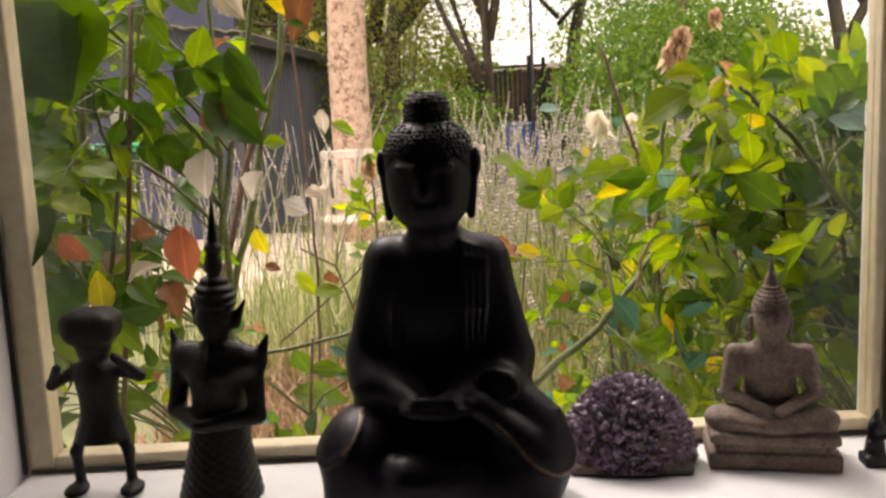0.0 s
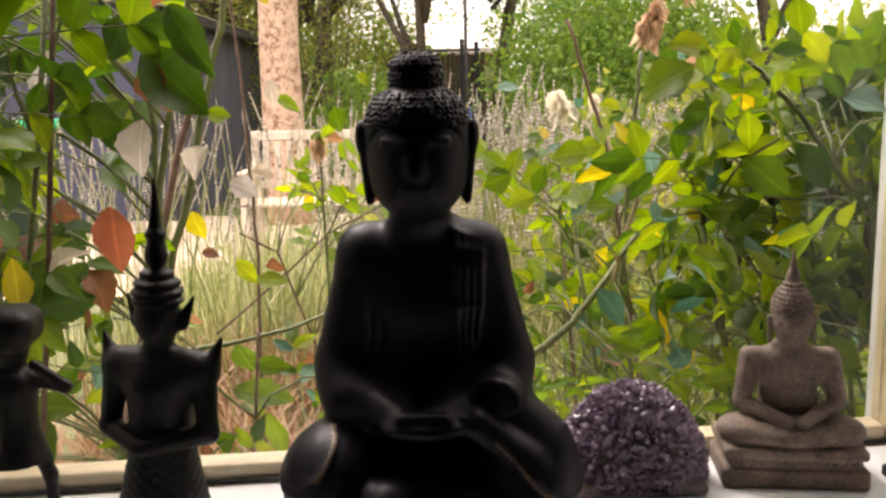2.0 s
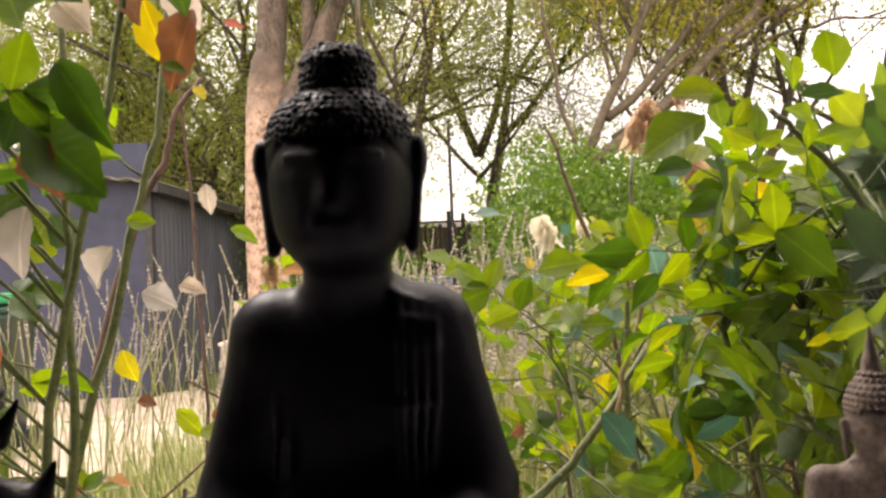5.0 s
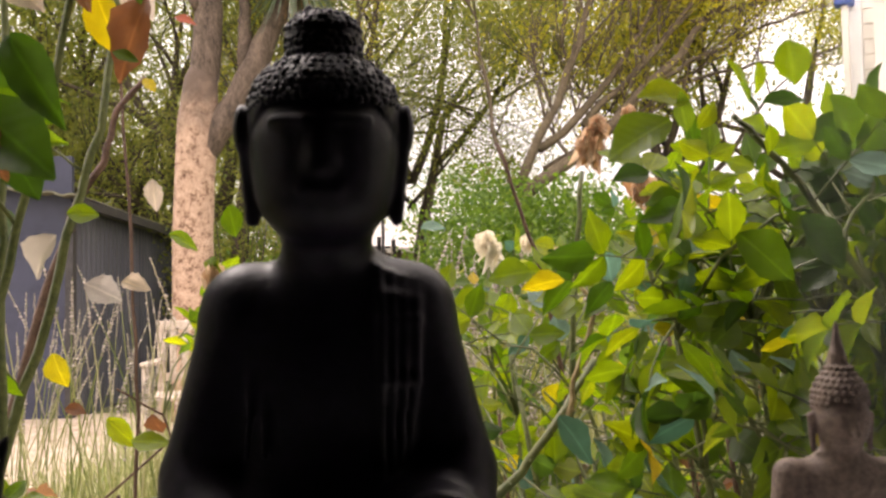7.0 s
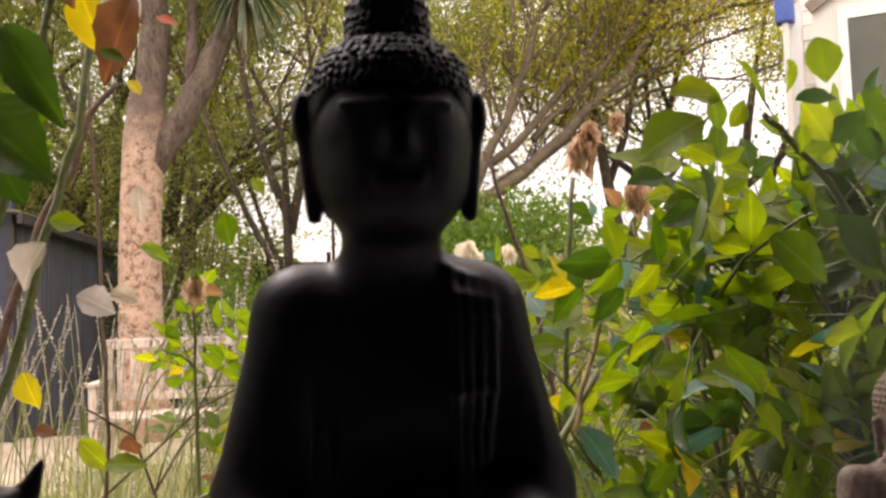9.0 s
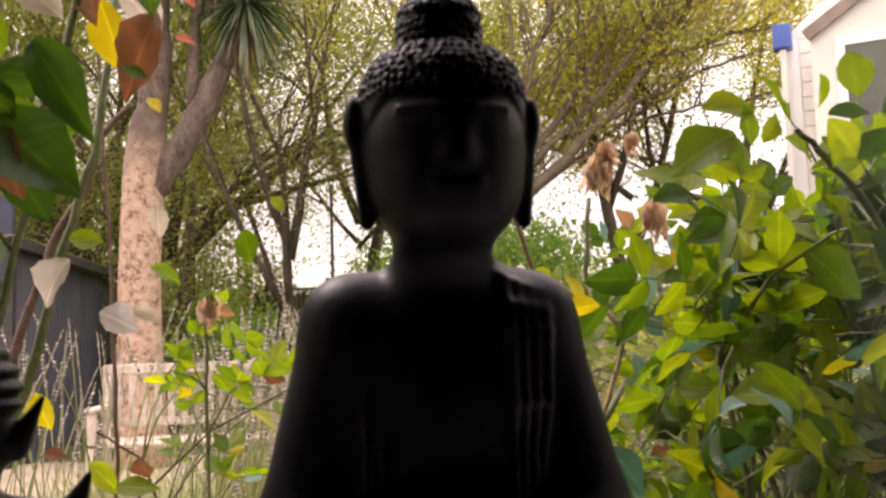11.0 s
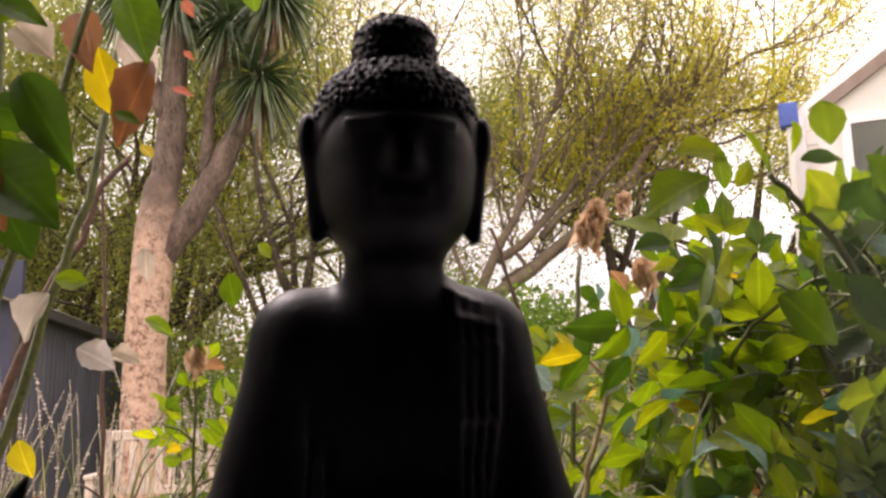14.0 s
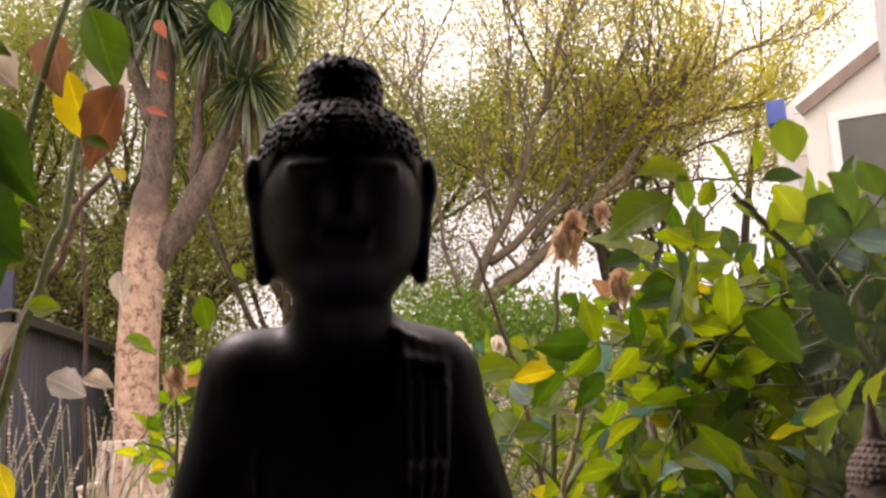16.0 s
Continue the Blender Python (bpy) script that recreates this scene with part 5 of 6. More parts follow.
def bloom(parent, p, size, key, rng, count=12, down=False, name="petal"):
    """A flower of overlapping curved petals round a hip."""
    for i in range(count):
        a, ring = i * 2.4, i / count
        out = Vector((math.cos(a), math.sin(a), 0))
        lift = (-1.2 - 0.5 * rng.random()) if down else (0.3 + 1.4 * (1 - ring))
        if down:
            ring = rng.random()
            p0 = Vector(p) + out * size * 0.16 * ring + Vector((0, 0, size * (0.15 - 0.45 * ring)))
            way = out * (0.25 + 0.40 * ring) + Vector((rng.gauss(0, 0.12), rng.gauss(0, 0.12), -0.55 - 0.5 * rng.random()))
            put_leaf(parent, p0, way, out + Vector((rng.gauss(0, 0.35), rng.gauss(0, 0.35), 0.25)), size * rng.uniform(0.5, 0.85), key, rng, name)
            continue
        put_leaf(parent, Vector(p) + out * size * 0.08, out * (0.35 + 0.5 * ring) + Vector((0, 0, lift)), -out + Vector((rng.gauss(0, 0.3), rng.gauss(0, 0.3), 0.6)), size * rng.uniform(0.7, 1.05), key, rng, name)


def mix(*weights):
    keys, w = zip(*weights)
    return lambda rng: rng.choices(keys, w)[0]


def rose(name, label, canes, sprays, region, sizes, key, seed, cane_mat=M_CANE, aim=(0, -0.35, 0.3)):
    """canes: point lists with a radius; sprays of leaves filling the region, each stalk led back to a cane."""
    rng = random.Random(seed)
    t = thing(name, label, "rose bush")
    spots = []
    for pts, r, mat in canes:
        V, F = [], []
        fine = []
        for a, b in zip(pts, pts[1:]):
            fine.extend(Vector(a).lerp(Vector(b), k / 4) + Vector((rng.gauss(0, 0.0015), rng.gauss(0, 0.0015), 0)) for k in range(4))
        fine.append(Vector(pts[-1]))
        tube(V, F, fine, [r * (1 - 0.45 * i / len(fine)) for i in range(len(fine))], 7)
        for q in fine[1:-1:2]:
            d = Vector((rng.gauss(0, 1), rng.gauss(0, 1), 0.2)).normalized()
            tube(V, F, [q + d * r * 0.6, q + d * (r + 0.005)], [0.0016, 0.0002], 4)
        piece("cane", mesh_of("cane", V, F, mat, True), t)
        spots.extend(fine)
    V, F = [], []
    done = 0
    for _ in range(sprays * 30):
        if done >= sprays:
            break
        p = region(rng)
        if p is None:
            continue
        p = Vector(p)
        near = min(spots, key=lambda q: (q - p).length + 2.5 * max(0.0, q.z - p.z + 0.6 * math.hypot(q.x - p.x, q.y - p.y)))
        if (near - p).length > 0.03:
            tube(V, F, curve_points(near, p, (0, 0, 0.15 * (p - near).length), 6, 0.004, rng), [0.0020, 0.0019, 0.0017, 0.0015, 0.0012, 0.0010], 4)
        way = (p - near).normalized() * 0.5 + Vector((rng.gauss(0, 0.8), rng.gauss(0, 0.5), rng.gauss(0, 0.45))) + Vector(aim)
        spray(t, V, F, p, way, rng.uniform(*sizes), key, rng, rng.choice((3, 5, 5)))
        done += 1
    if V:
        piece("twigs", mesh_of("twigs", V, F, cane_mat, True), t, None, "", "stuff")
    return t


def near_region(rng):
    x, y, z = rng.uniform(0.19, 0.62), rng.uniform(0.22, 0.46), rng.uniform(0.70, 1.36)
    if x < 0.235 + 0.20 * (0.30 - y) or z > min(1.24, 1.12 + 0.55 * (x - 0.19)) or (z < 0.95 and x < 0.27):
        return None
    return x, y, z


def far_region(rng):
    x, y, z = rng.uniform(0.08, 0.95), rng.uniform(0.48, 1.10), rng.uniform(0.60, 1.32)
    if x < 0.105 + 0.10 * abs(z - 1.05) or z > 1.07 + 0.17 * (y - 0.48) + 0.22 * min(x, 0.6) or rng.random() < (x - 0.5):
        return None
    return x, y, z


def back_region(rng):
    x, y, z = rng.uniform(0.12, 1.3), rng.uniform(0.95, 1.6), rng.uniform(0.5, 1.30)
    if z > 1.10 + 0.12 * x or x < 0.14 + 0.15 * (y - 0.95):
        return None
    return x, y, z


def upper_region(rng):
    x, y, z = rng.uniform(0.25, 0.62), rng.uniform(0.26, 0.55), rng.uniform(0.98, 1.36)
    if z > min(1.26, 1.13 + 0.52 * (x - 0.19)):
        return None
    return x, y, z


def low_region(rng):
    x, y, z = rng.uniform(0.07, 0.62), rng.uniform(0.40, 0.75), rng.uniform(0.62, 1.06)
    if x < 0.10 + 0.12 * (1.0 - z):
        return None
    return x, y, z


def left_region(rng):
    x, y, z = rng.uniform(-0.66, -0.19), rng.uniform(0.22, 0.60), rng.uniform(0.75, 1.43)
    edge = -0.245 - 0.16 * (y - 0.22) - (0.13 if z < 1.20 else 0.0)
    if x > edge or (x > edge - 0.12 and rng.random() < 0.65):
        return None
    return x, y, z


def middle_region(rng):
    x, y, z = rng.uniform(-0.30, 0.10), rng.uniform(0.75, 1.30), rng.uniform(0.45, 1.20)
    if z > 1.16 - 1.2 * abs(x + 0.20) and z > 0.80:
        return None
    return x, y, z


def top_left_region(rng):
    x, y, z = rng.uniform(-0.60, -0.27), rng.uniform(0.22, 0.34), rng.uniform(1.17, 1.50)
    return None if x > -0.32 - 0.3 * abs(1.42 - z) * rng.random() else (x, y, z)


def top_right_region(rng):
    x, y, z = rng.uniform(0.37, 0.60), rng.uniform(0.22, 0.36), rng.uniform(1.05, 1.42)
    return None if z > 1.24 else (x, y, z)


def low_left_region(rng):
    x, y, z = rng.uniform(-0.44, -0.08), rng.uniform(0.32, 0.72), rng.uniform(0.60, 0.99)
    return None if z > 0.93 + 0.06 * math.sin(x * 23 + y * 9) else (x, y, z)


def under_shade_region(rng):
    x, y, z = rng.uniform(0.08, 0.60), rng.uniform(0.75, 1.15), rng.uniform(0.42, 0.98)
    return None if x < 0.12 + 0.10 * (1.0 - z) else (x, y, z)


GREENS = mix(("GREEN", 80), ("DARK", 8), ("YELLOW", 4), ("TEAL", 5), ("BROWN", 2))
NEARGREENS = mix(("GREEN", 66), ("DARK", 27), ("TEAL", 5), ("YELLOW", 2))
LEFTGREENS = mix(("GREEN", 48), ("DARK", 44), ("YELLOW", 2), ("BROWN", 3), ("PALE", 3))
MIDGREENS = mix(("GREEN", 70), ("YELLOW", 3), ("TEAL", 12), ("BROWN", 10))
rose_far = rose("rose_bush", "rose bush with green leaves, white and withered blooms", [
    ([(0.34, 0.70, 0.0), (0.30, 0.68, 0.45), (0.262, 0.70, 0.95), (0.272, 0.70, 1.153), (0.284, 0.70, 1.275)], 0.0050, M_CANE),
    ([(0.36, 0.75, 0.0), (0.33, 0.78, 0.6), (0.249, 0.80, 1.153), (0.226, 0.80, 1.218), (0.192, 0.80, 1.328)], 0.0042, M_DCANE),
    ([(0.02, 0.50, 0.80), (0.074, 0.45, 0.881), (0.114, 0.45, 0.918), (0.157, 0.45, 0.954), (0.193, 0.46, 0.997), (0.242, 0.50, 1.053)], 0.0060, M_CANE),
    ([(0.205, 0.46, 1.0), (0.212, 0.46, 1.039), (0.229, 0.46, 1.084), (0.235, 0.46, 1.114), (0.211, 0.46, 1.138), (0.2, 0.47, 1.168)], 0.0030, M_STRAWCANE),
    ([(0.42, 0.66, 0.0), (0.40, 0.64, 0.6), (0.36, 0.655, 1.1), (0.343, 0.657, 1.215)], 0.0045, M_CANE),
    ([(0.60, 0.80, 0.0), (0.58, 0.78, 0.7), (0.52, 0.75, 1.15)], 0.0050, M_CANE),
    ([(0.24, 1.02, 0.0), (0.215, 1.02, 0.8), (0.204, 1.015, 1.165)], 0.0040, M_CANE)],
    68, far_region, (0.029, 0.044), GREENS, 101)
rose_near = rose("rose_bush", "rose bush pressed close to the glass with dark and green leaves", [
    ([(0.52, 0.34, 0.0), (0.47, 0.30, 0.6), (0.40, 0.24, 1.10), (0.319, 0.21, 1.196), (0.293, 0.205, 1.223), (0.271, 0.205, 1.242)], 0.0036, M_CANE),
    ([(0.50, 0.42, 0.0), (0.45, 0.45, 0.7), (0.324, 0.45, 1.112), (0.350, 0.45, 1.18)], 0.0040, M_CANE),
    ([(0.62, 0.36, 0.0), (0.56, 0.34, 0.7), (0.48, 0.30, 1.28)], 0.0045, M_DCANE)],
    62, near_region, (0.031, 0.046), NEARGREENS, 102)
rose_left = rose("rose_bush", "tall rose with green canes, large leaves and autumn tints", [
    ([(-0.36, 0.50, 0.0), (-0.344, 0.50, 0.919), (-0.336, 0.50, 0.971), (-0.335, 0.50, 1.115), (-0.333, 0.50, 1.251), (-0.33, 0.50, 1.321), (-0.34, 0.48, 1.6)], 0.0058, M_CANE),
    ([(-0.50, 0.60, 0.0), (-0.385, 0.60, 0.914), (-0.338, 0.60, 1.068), (-0.295, 0.60, 1.24), (-0.269, 0.60, 1.332), (-0.25, 0.60, 1.5)], 0.0066, M_CANE),
    ([(-0.40, 0.45, 0.0), (-0.338, 0.45, 1.029), (-0.31, 0.45, 1.152), (-0.273, 0.45, 1.313), (-0.22, 0.44, 1.55)], 0.0054, M_CANE),
    ([(-0.62, 0.85, 0.4), (-0.419, 0.85, 1.137), (-0.385, 0.85, 1.245), (-0.344, 0.85, 1.313), (-0.328, 0.85, 1.386), (-0.288, 0.85, 1.431)], 0.0068, M_DCANE),
    ([(-0.33, 0.95, 0.0), (-0.329, 0.95, 0.782), (-0.325, 0.95, 0.954), (-0.331, 0.95, 1.171), (-0.345, 0.95, 1.379), (-0.36, 0.95, 1.6)], 0.0034, M_DCANE)],
    44, left_region, (0.040, 0.062), LEFTGREENS, 103, aim=(0.1, -0.2, -0.55))
rose_mid = rose("rose_bush", "straggling low rose with thin stems and a faded bud", [
    ([(-0.42, 0.62, 0.86), (-0.351, 0.62, 0.88), (-0.284, 0.62, 0.89), (-0.206, 0.62, 0.909), (-0.10, 0.64, 0.95)], 0.0040, M_CANE),
    ([(-0.18, 0.95, 0.0), (-0.19, 0.93, 0.7), (-0.20, 0.90, 1.05), (-0.185, 0.80, 1.17)], 0.0030, M_CANE),
    ([(-0.10, 1.10, 0.0), (-0.20, 1.08, 0.6), (-0.30, 1.0, 0.95), (-0.34, 0.9, 1.00)], 0.0026, M_DCANE),
    ([(-0.42, 1.0, 0.80), (-0.30, 0.98, 0.90), (-0.20, 0.95, 0.99), (-0.08, 0.95, 1.05)], 0.0022, M_DCANE),
    ([(0.05, 0.95, 0.0), (0.04, 0.95, 0.7), (0.07, 0.92, 1.05)], 0.0030, M_CANE)],
    44, middle_region, (0.030, 0.046), MIDGREENS, 104)
hero(rose_left, (-0.223, 0.320, 1.174), 0.040, -0.6, -0.8, "PALE")
hero(rose_left, (-0.207, 0.340, 1.136), 0.030, 1, -0.4, "PALE")
hero(rose_left, (-0.209, 0.450, 1.141), 0.027, 1, -0.3, "PALE")
hero(rose_left, (-0.244, 0.250, 1.254), 0.061, 0, -1, "BROWN")
hero(rose_left, (-0.259, 0.250, 1.203), 0.052, -0.2, -1, "PALE")
hero(rose_left, (-0.256, 0.250, 1.261), 0.080, 0.75, -0.65, "DARK")
hero(rose_left, (-0.283, 0.220, 1.128), 0.059, 0.1, -1, "RED")
hero(rose_left, (-0.414, 0.220, 1.122), 0.039, 0.6, -0.8, "RED")
hero(rose_left, (-0.258, 0.450, 1.203), 0.028, 1, 0, "GREEN")
hero(rose_left, (-0.358, 0.700, 1.063), 0.056, 0.3, -0.9, "YELLOW")
hero(rose_mid, (-0.282, 0.959, 1.221), 0.047, 1, -0.4, "GREEN")
hero(rose_mid, (-0.377, 0.800, 0.986), 0.039, 1, -0.3, "BROWN")
hero(rose_mid, (-0.267, 0.800, 0.976), 0.038, 0.3, -1, "BROWN")
hero(rose_mid, (-0.325, 0.800, 0.972), 0.051, 0.7, -0.7, "GREEN")
hero(rose_mid, (-0.294, 0.800, 0.942), 0.051, 1, 0, "GREEN")
hero(rose_mid, (-0.279, 0.600, 0.892), 0.044, 0.5, -1, "GREEN")
hero(rose_mid, (-0.258, 0.600, 0.863), 0.052, 1, -0.1, "GREEN")
hero(rose_mid, (-0.287, 0.600, 0.831), 0.086, 1, -0.25, "GREEN")
hero(rose_mid, (-0.240, 0.600, 0.795), 0.068, 0.3, -1, "GREEN")
hero(rose_left, (-0.235, 0.450, 1.418), 0.094, 0.3, -1, "YELLOW", 0.85)
hero(rose_left, (-0.252, 0.460, 1.456), 0.092, 0.3, -1, "BROWN", 0.62)
hero(rose_left, (-0.183, 0.440, 1.402), 0.104, -0.45, -1, "BROWN", 0.55)
hero(rose_left, (-0.218, 0.460, 1.430), 0.049, 0.7, -0.7, "PALE")
hero(rose_left, (-0.212, 0.430, 1.349), 0.024, 1, -0.3, "DARK")
hero(rose_left, (-0.220, 0.220, 1.300), 0.069, 0.5, -0.8, "DARK")
hero(rose_left, (-0.252, 0.300, 1.369), 0.047, 0.7, -0.7, "PALE")
hero(rose_left, (-0.203, 0.400, 1.457), 0.076, 0.3, -1, "DARK")
hero(rose_left, (-0.101, 0.450, 1.492), 0.031, 0.2, -1, "GREEN")
hero(rose_left, (-0.202, 0.500, 1.342), 0.023, 0.5, -0.6, "YELLOW")
hero(rose_mid, (-0.112, 0.450, 1.210), 0.031, 0.2, -1, "GREEN")
hero(rose_mid, (-0.090, 0.500, 1.247), 0.019, 0.6, -0.8, "GREEN")
hero(rose_left, (-0.194, 0.600, 1.436), 0.024, 1, -0.2, "RED")
hero(rose_left, (-0.186, 0.600, 1.538), 0.024, 0.5, -0.8, "RED")
hero(rose_left, (-0.184, 0.600, 1.479), 0.015, 0.7, -0.5, "RED")
hero(rose_near, (0.162, 0.300, 1.026), 0.047, 0.6, -0.7, "TEAL")
hero(rose_near, (0.269, 0.200, 1.160), 0.056, 0.8, -0.6, "DARK")
hero(rose_near, (0.225, 0.200, 1.238), 0.051, -0.9, -0.45, "GREEN")
hero(rose_near, (0.238, 0.200, 1.253), 0.036, -1, 0.05, "GREEN")
hero(rose_near, (0.236, 0.200, 1.230), 0.028, -0.3, 1, "GREEN")
hero(rose_near, (0.244, 0.200, 1.232), 0.024, 0.5, 0.7, "GREEN")
hero(rose_near, (0.305, 0.190, 1.291), 0.031, 0.2, -1, "GREEN")
hero(rose_near, (0.281, 0.190, 1.275), 0.022, 0.3, -1, "GREEN")
hero(rose_near, (0.286, 0.190, 1.247), 0.028, 1, 0.1, "GREEN")
hero(rose_near, (0.332, 0.190, 1.252), 0.042, 0.6, -0.8, "DARK")
hero(rose_near, (0.310, 0.190, 1.171), 0.046, 0.6, -0.8, "DARK")
hero(rose_near, (0.289, 0.190, 1.232), 0.020, 0.2, -1, "GREEN")
hero(rose_far, (0.266, 0.380, 1.089), 0.027, 1, -0.1, "YELLOW")
hero(rose_far, (0.055, 0.600, 1.034), 0.045, 1, -0.2, "YELLOW")
hero(rose_left, (-0.385, 0.150, 1.372), 0.125, 0.25, -1, "DARK", 1.5)
hero(rose_left, (-0.400, 0.130, 1.340), 0.105, 0.6, -0.8, "DARK", 1.3)
hero(rose_far, (0.146, 0.577, 1.123), 0.047, -1, -0.4, "GREEN")
hero(rose_far, (0.189, 0.550, 1.146), 0.046, -1, -0.1, "GREEN")
hero(rose_far, (0.234, 0.400, 0.934), 0.044, -1, 0.3, "GREEN")
hero(rose_far, (0.097, 1.000, 1.228), 0.042, 1, 0.2, "TEAL")
rose("rose_bush", "leafy rose bush with green and yellowing leaves", [
    ([(0.30, 0.60, 0.0), (0.25, 0.58, 0.6), (0.18, 0.60, 1.02)], 0.0050, M_CANE), ([(0.45, 0.62, 0.0), (0.42, 0.60, 0.6), (0.34, 0.58, 1.12)], 0.0050, M_DCANE),
    ([(0.66, 0.70, 0.0), (0.60, 0.68, 0.7), (0.48, 0.66, 1.16)], 0.0050, M_CANE)], 68, far_region, (0.028, 0.042), GREENS, 111)
rose("rose_bush", "leafy rose bush with small fresh leaves", [
    ([(0.28, 0.80, 0.0), (0.24, 0.80, 0.6), (0.20, 0.80, 1.08)], 0.0040, M_CANE), ([(0.55, 0.60, 0.0), (0.50, 0.60, 0.6), (0.44, 0.60, 1.15)], 0.0040, M_CANE)],
    68, far_region, (0.026, 0.040), GREENS, 141)
rose("rose_bush", "leafy rose bush behind the others", [
    ([(0.50, 0.95, 0.0), (0.45, 0.95, 0.6), (0.32, 0.98, 1.05)], 0.0050, M_CANE), ([(0.80, 1.0, 0.0), (0.74, 1.0, 0.6), (0.62, 1.05, 1.15)], 0.0050, M_CANE)],
    68, back_region, (0.032, 0.046), GREENS, 121)
rose("rose_bush", "leafy rose bush with dense lower growth", [
    ([(0.34, 0.48, 0.0), (0.30, 0.50, 0.5), (0.24, 0.50, 0.95)], 0.0045, M_CANE), ([(0.50, 0.55, 0.0), (0.46, 0.55, 0.5), (0.38, 0.52, 1.02)], 0.0045, M_DCANE)],
    66, low_region, (0.028, 0.040), GREENS, 122)
rose("rose_bush", "leafy rose bush with high arching shoots", [
    ([(0.48, 0.42, 0.0), (0.42, 0.42, 0.7), (0.36, 0.42, 1.22)], 0.0045, M_CANE), ([(0.66, 0.45, 0.0), (0.60, 0.44, 0.7), (0.50, 0.42, 1.30)], 0.0045, M_CANE)],
    68, upper_region, (0.030, 0.045), NEARGREENS, 131)
rose("rose_bush", "leafy rose bush close to the glass", [
    ([(0.42, 0.40, 0.0), (0.38, 0.38, 0.6), (0.28, 0.36, 1.08)], 0.0045, M_CANE), ([(0.58, 0.36, 0.0), (0.52, 0.36, 0.7), (0.42, 0.34, 1.22)], 0.0045, M_CANE)],
    66, near_region, (0.030, 0.044), NEARGREENS, 112)
rose("rose_bush", "tall rose with large drooping leaves", [
    ([(-0.62, 0.34, 0.0), (-0.58, 0.32, 0.7), (-0.54, 0.30, 1.40)], 0.0045, M_CANE), ([(-0.46, 0.30, 0.0), (-0.42, 0.28, 0.7), (-0.33, 0.27, 1.40)], 0.0042, M_DCANE), ([(-0.55, 0.40, 0.0), (-0.50, 0.38, 0.8), (-0.44, 0.36, 1.30), (-0.38, 0.34, 1.55)], 0.0055, M_CANE), ([(-0.70, 0.55, 0.0), (-0.62, 0.52, 0.8), (-0.52, 0.50, 1.5)], 0.0055, M_CANE)],
    50, left_region, (0.040, 0.062), LEFTGREENS, 113, aim=(-0.1, -0.2, -0.45))
def left_thick_region(rng):
    x, y, z = rng.uniform(-0.62, -0.25), rng.uniform(0.20, 0.42), rng.uniform(0.95, 1.40)
    if x > -0.33 - 0.35 * abs(z - 1.30) - 0.1 * (y - 0.2):
        return None
    return x, y, z


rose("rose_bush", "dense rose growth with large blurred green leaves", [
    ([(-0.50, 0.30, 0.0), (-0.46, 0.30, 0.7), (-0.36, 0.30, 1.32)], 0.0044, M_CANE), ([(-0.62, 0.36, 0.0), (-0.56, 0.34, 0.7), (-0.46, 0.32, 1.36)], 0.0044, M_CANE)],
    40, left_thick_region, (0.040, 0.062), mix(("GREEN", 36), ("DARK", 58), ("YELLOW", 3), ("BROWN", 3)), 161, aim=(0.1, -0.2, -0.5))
rose("rose_bush", "leafy rose bush with bright upper leaves", [
    ([(0.55, 0.40, 0.0), (0.48, 0.38, 0.7), (0.40, 0.36, 1.22)], 0.0042, M_CANE), ([(0.62, 0.50, 0.0), (0.56, 0.48, 0.7), (0.46, 0.46, 1.22)], 0.0042, M_CANE)],
    60, upper_region, (0.028, 0.042), mix(("GREEN", 74), ("DARK", 18), ("YELLOW", 3), ("TEAL", 5)), 162)
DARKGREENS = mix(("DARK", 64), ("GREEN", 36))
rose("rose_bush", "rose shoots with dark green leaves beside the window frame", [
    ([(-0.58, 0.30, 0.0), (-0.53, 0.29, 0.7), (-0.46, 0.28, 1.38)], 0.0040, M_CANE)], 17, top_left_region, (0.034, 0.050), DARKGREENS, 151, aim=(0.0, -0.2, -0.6))
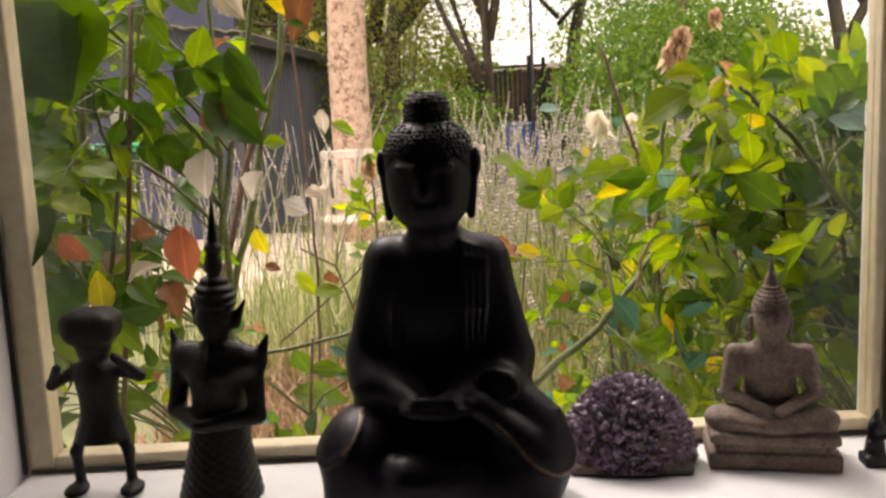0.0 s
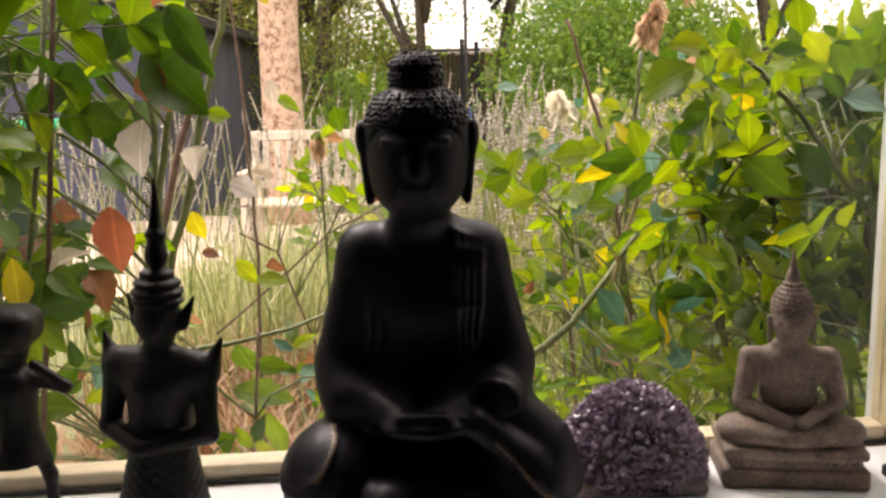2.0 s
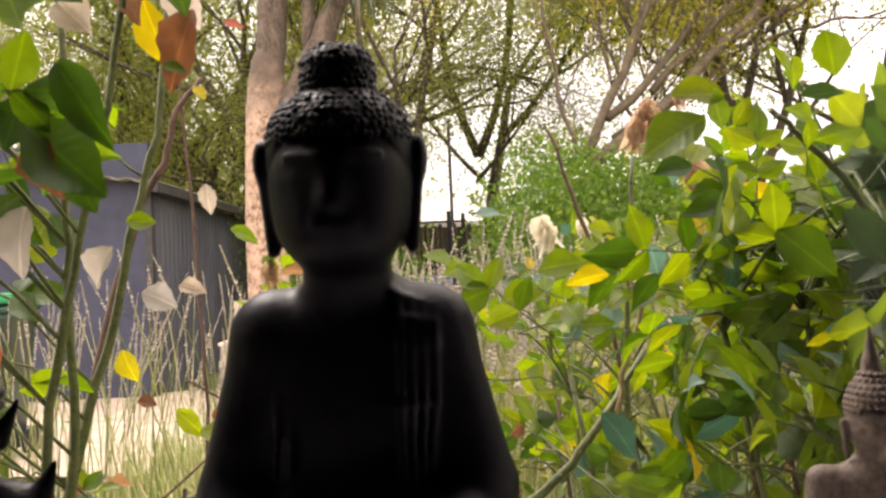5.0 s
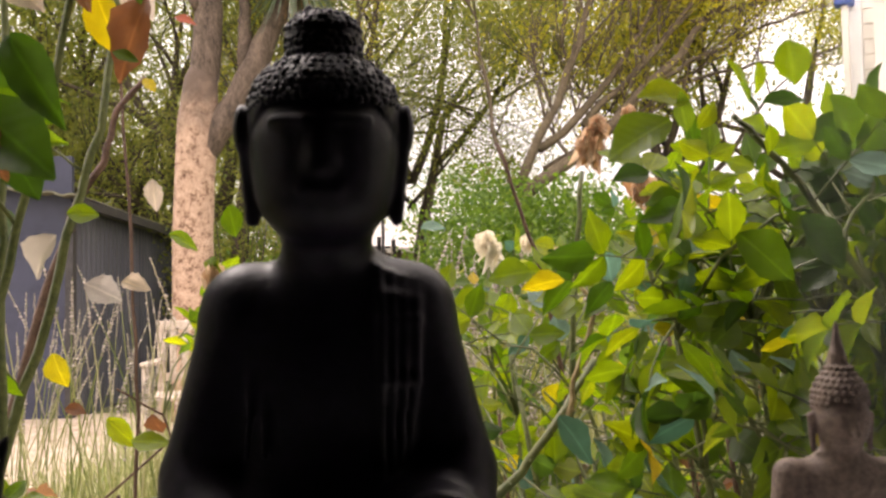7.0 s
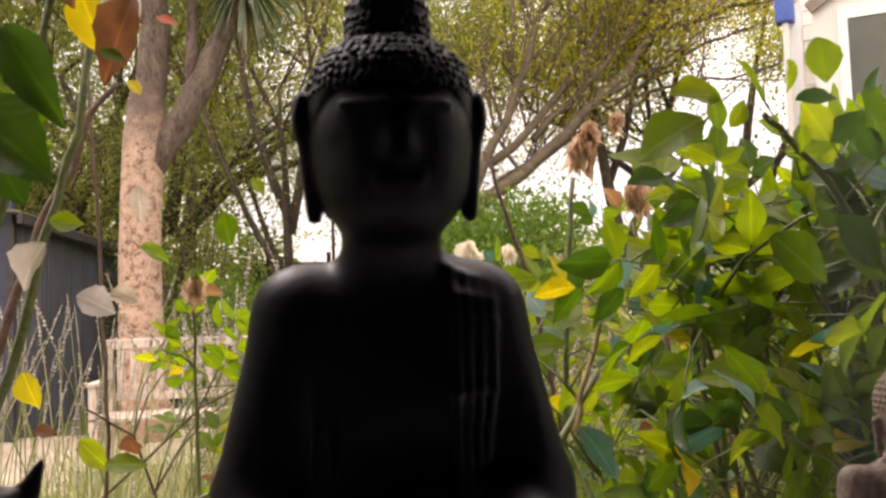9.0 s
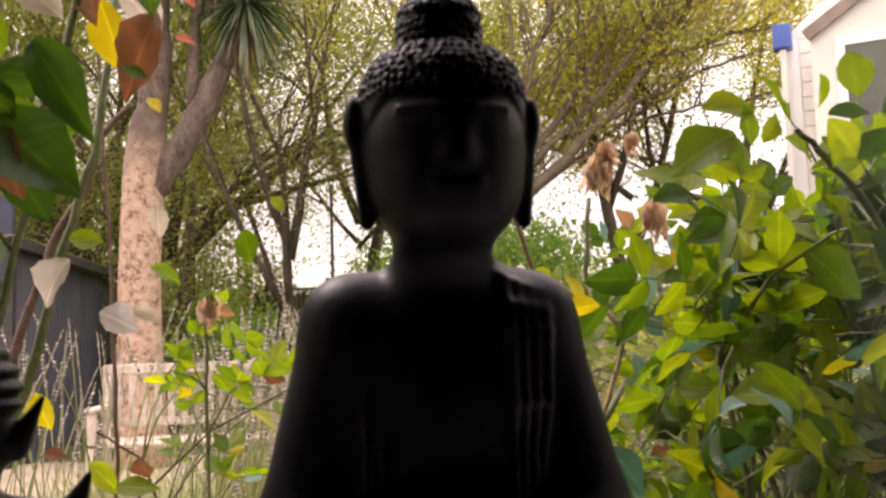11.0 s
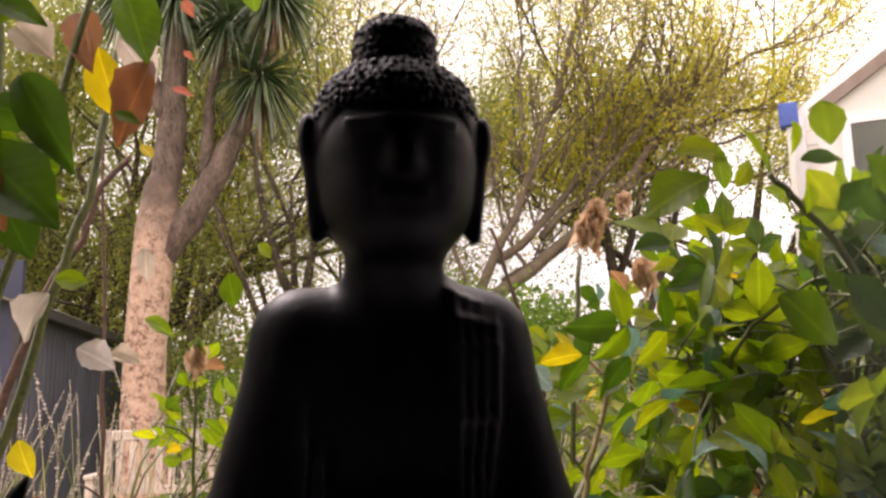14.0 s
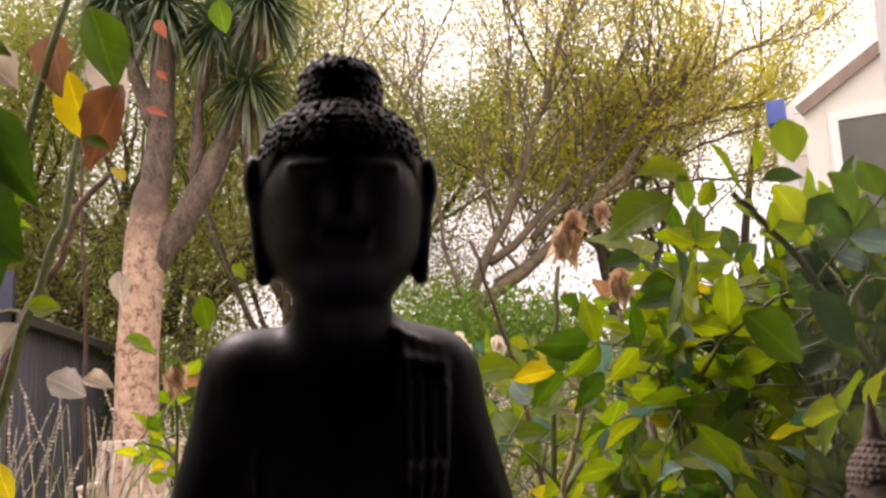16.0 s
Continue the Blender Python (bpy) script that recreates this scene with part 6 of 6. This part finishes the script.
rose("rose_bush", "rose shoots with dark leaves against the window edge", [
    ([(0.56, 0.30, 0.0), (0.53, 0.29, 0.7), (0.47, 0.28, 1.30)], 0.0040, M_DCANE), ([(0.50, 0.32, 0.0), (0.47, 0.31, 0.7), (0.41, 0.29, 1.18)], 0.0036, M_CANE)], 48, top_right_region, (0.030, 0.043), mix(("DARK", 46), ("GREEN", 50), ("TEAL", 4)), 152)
rose("rose_bush", "low straggling rose with dull green and withered leaves", [
    ([(-0.30, 0.52, 0.0), (-0.27, 0.50, 0.5), (-0.22, 0.48, 0.94)], 0.0034, M_DCANE), ([(-0.14, 0.60, 0.0), (-0.16, 0.58, 0.5), (-0.12, 0.55, 0.96)], 0.0030, M_CANE), ([(-0.42, 0.58, 0.0), (-0.40, 0.55, 0.5), (-0.30, 0.50, 0.90)], 0.0030, M_DCANE)],
    34, low_left_region, (0.028, 0.044), mix(("GREEN", 52), ("DARK", 24), ("TEAL", 10), ("BROWN", 14)), 153)
# extra bush, mostly dark leaves, stands in for the shade below the roses
rose("rose_bush", "added rose bush, its dark leaves painting the shade beneath the others", [
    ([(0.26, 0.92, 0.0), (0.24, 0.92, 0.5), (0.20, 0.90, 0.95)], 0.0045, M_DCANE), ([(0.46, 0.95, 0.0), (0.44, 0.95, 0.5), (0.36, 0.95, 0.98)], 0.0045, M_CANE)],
    60, under_shade_region, (0.034, 0.048), mix(("DARK", 60), ("GREEN", 36), ("BROWN", 4)), 154)
fl = random.Random(55)
bloom(rose_far, (0.204, 1.015, 1.220), 0.048, "WHITE", fl, 22, True)
bloom(rose_far, (0.265, 1.0, 1.215), 0.030, "WHITE", fl, 12, True)
bloom(rose_far, (0.284, 0.665, 1.318), 0.040, "DEAD", fl, 28, True)
bloom(rose_far, (0.297, 0.665, 1.336), 0.030, "DEAD", fl, 22, True)
bloom(rose_far, (0.348, 0.657, 1.262), 0.036, "DEAD", fl, 26, True)
bloom(rose_far, (0.361, 0.75, 1.368), 0.026, "DEAD", fl, 14, True)
bloom(rose_mid, (-0.172, 0.70, 1.165), 0.034, "DEAD", fl, 8, True)
bloom(rose_mid, (-0.172, 0.70, 1.172), 0.022, "GREEN", fl, 9, True, "sepal")
disc = put_leaf(rose_left, (-0.196, 0.51, 1.243), (0.1, 0, -1), (0.2, -1, 0.1), 0.032, "PALE", fl, "seed_pod")
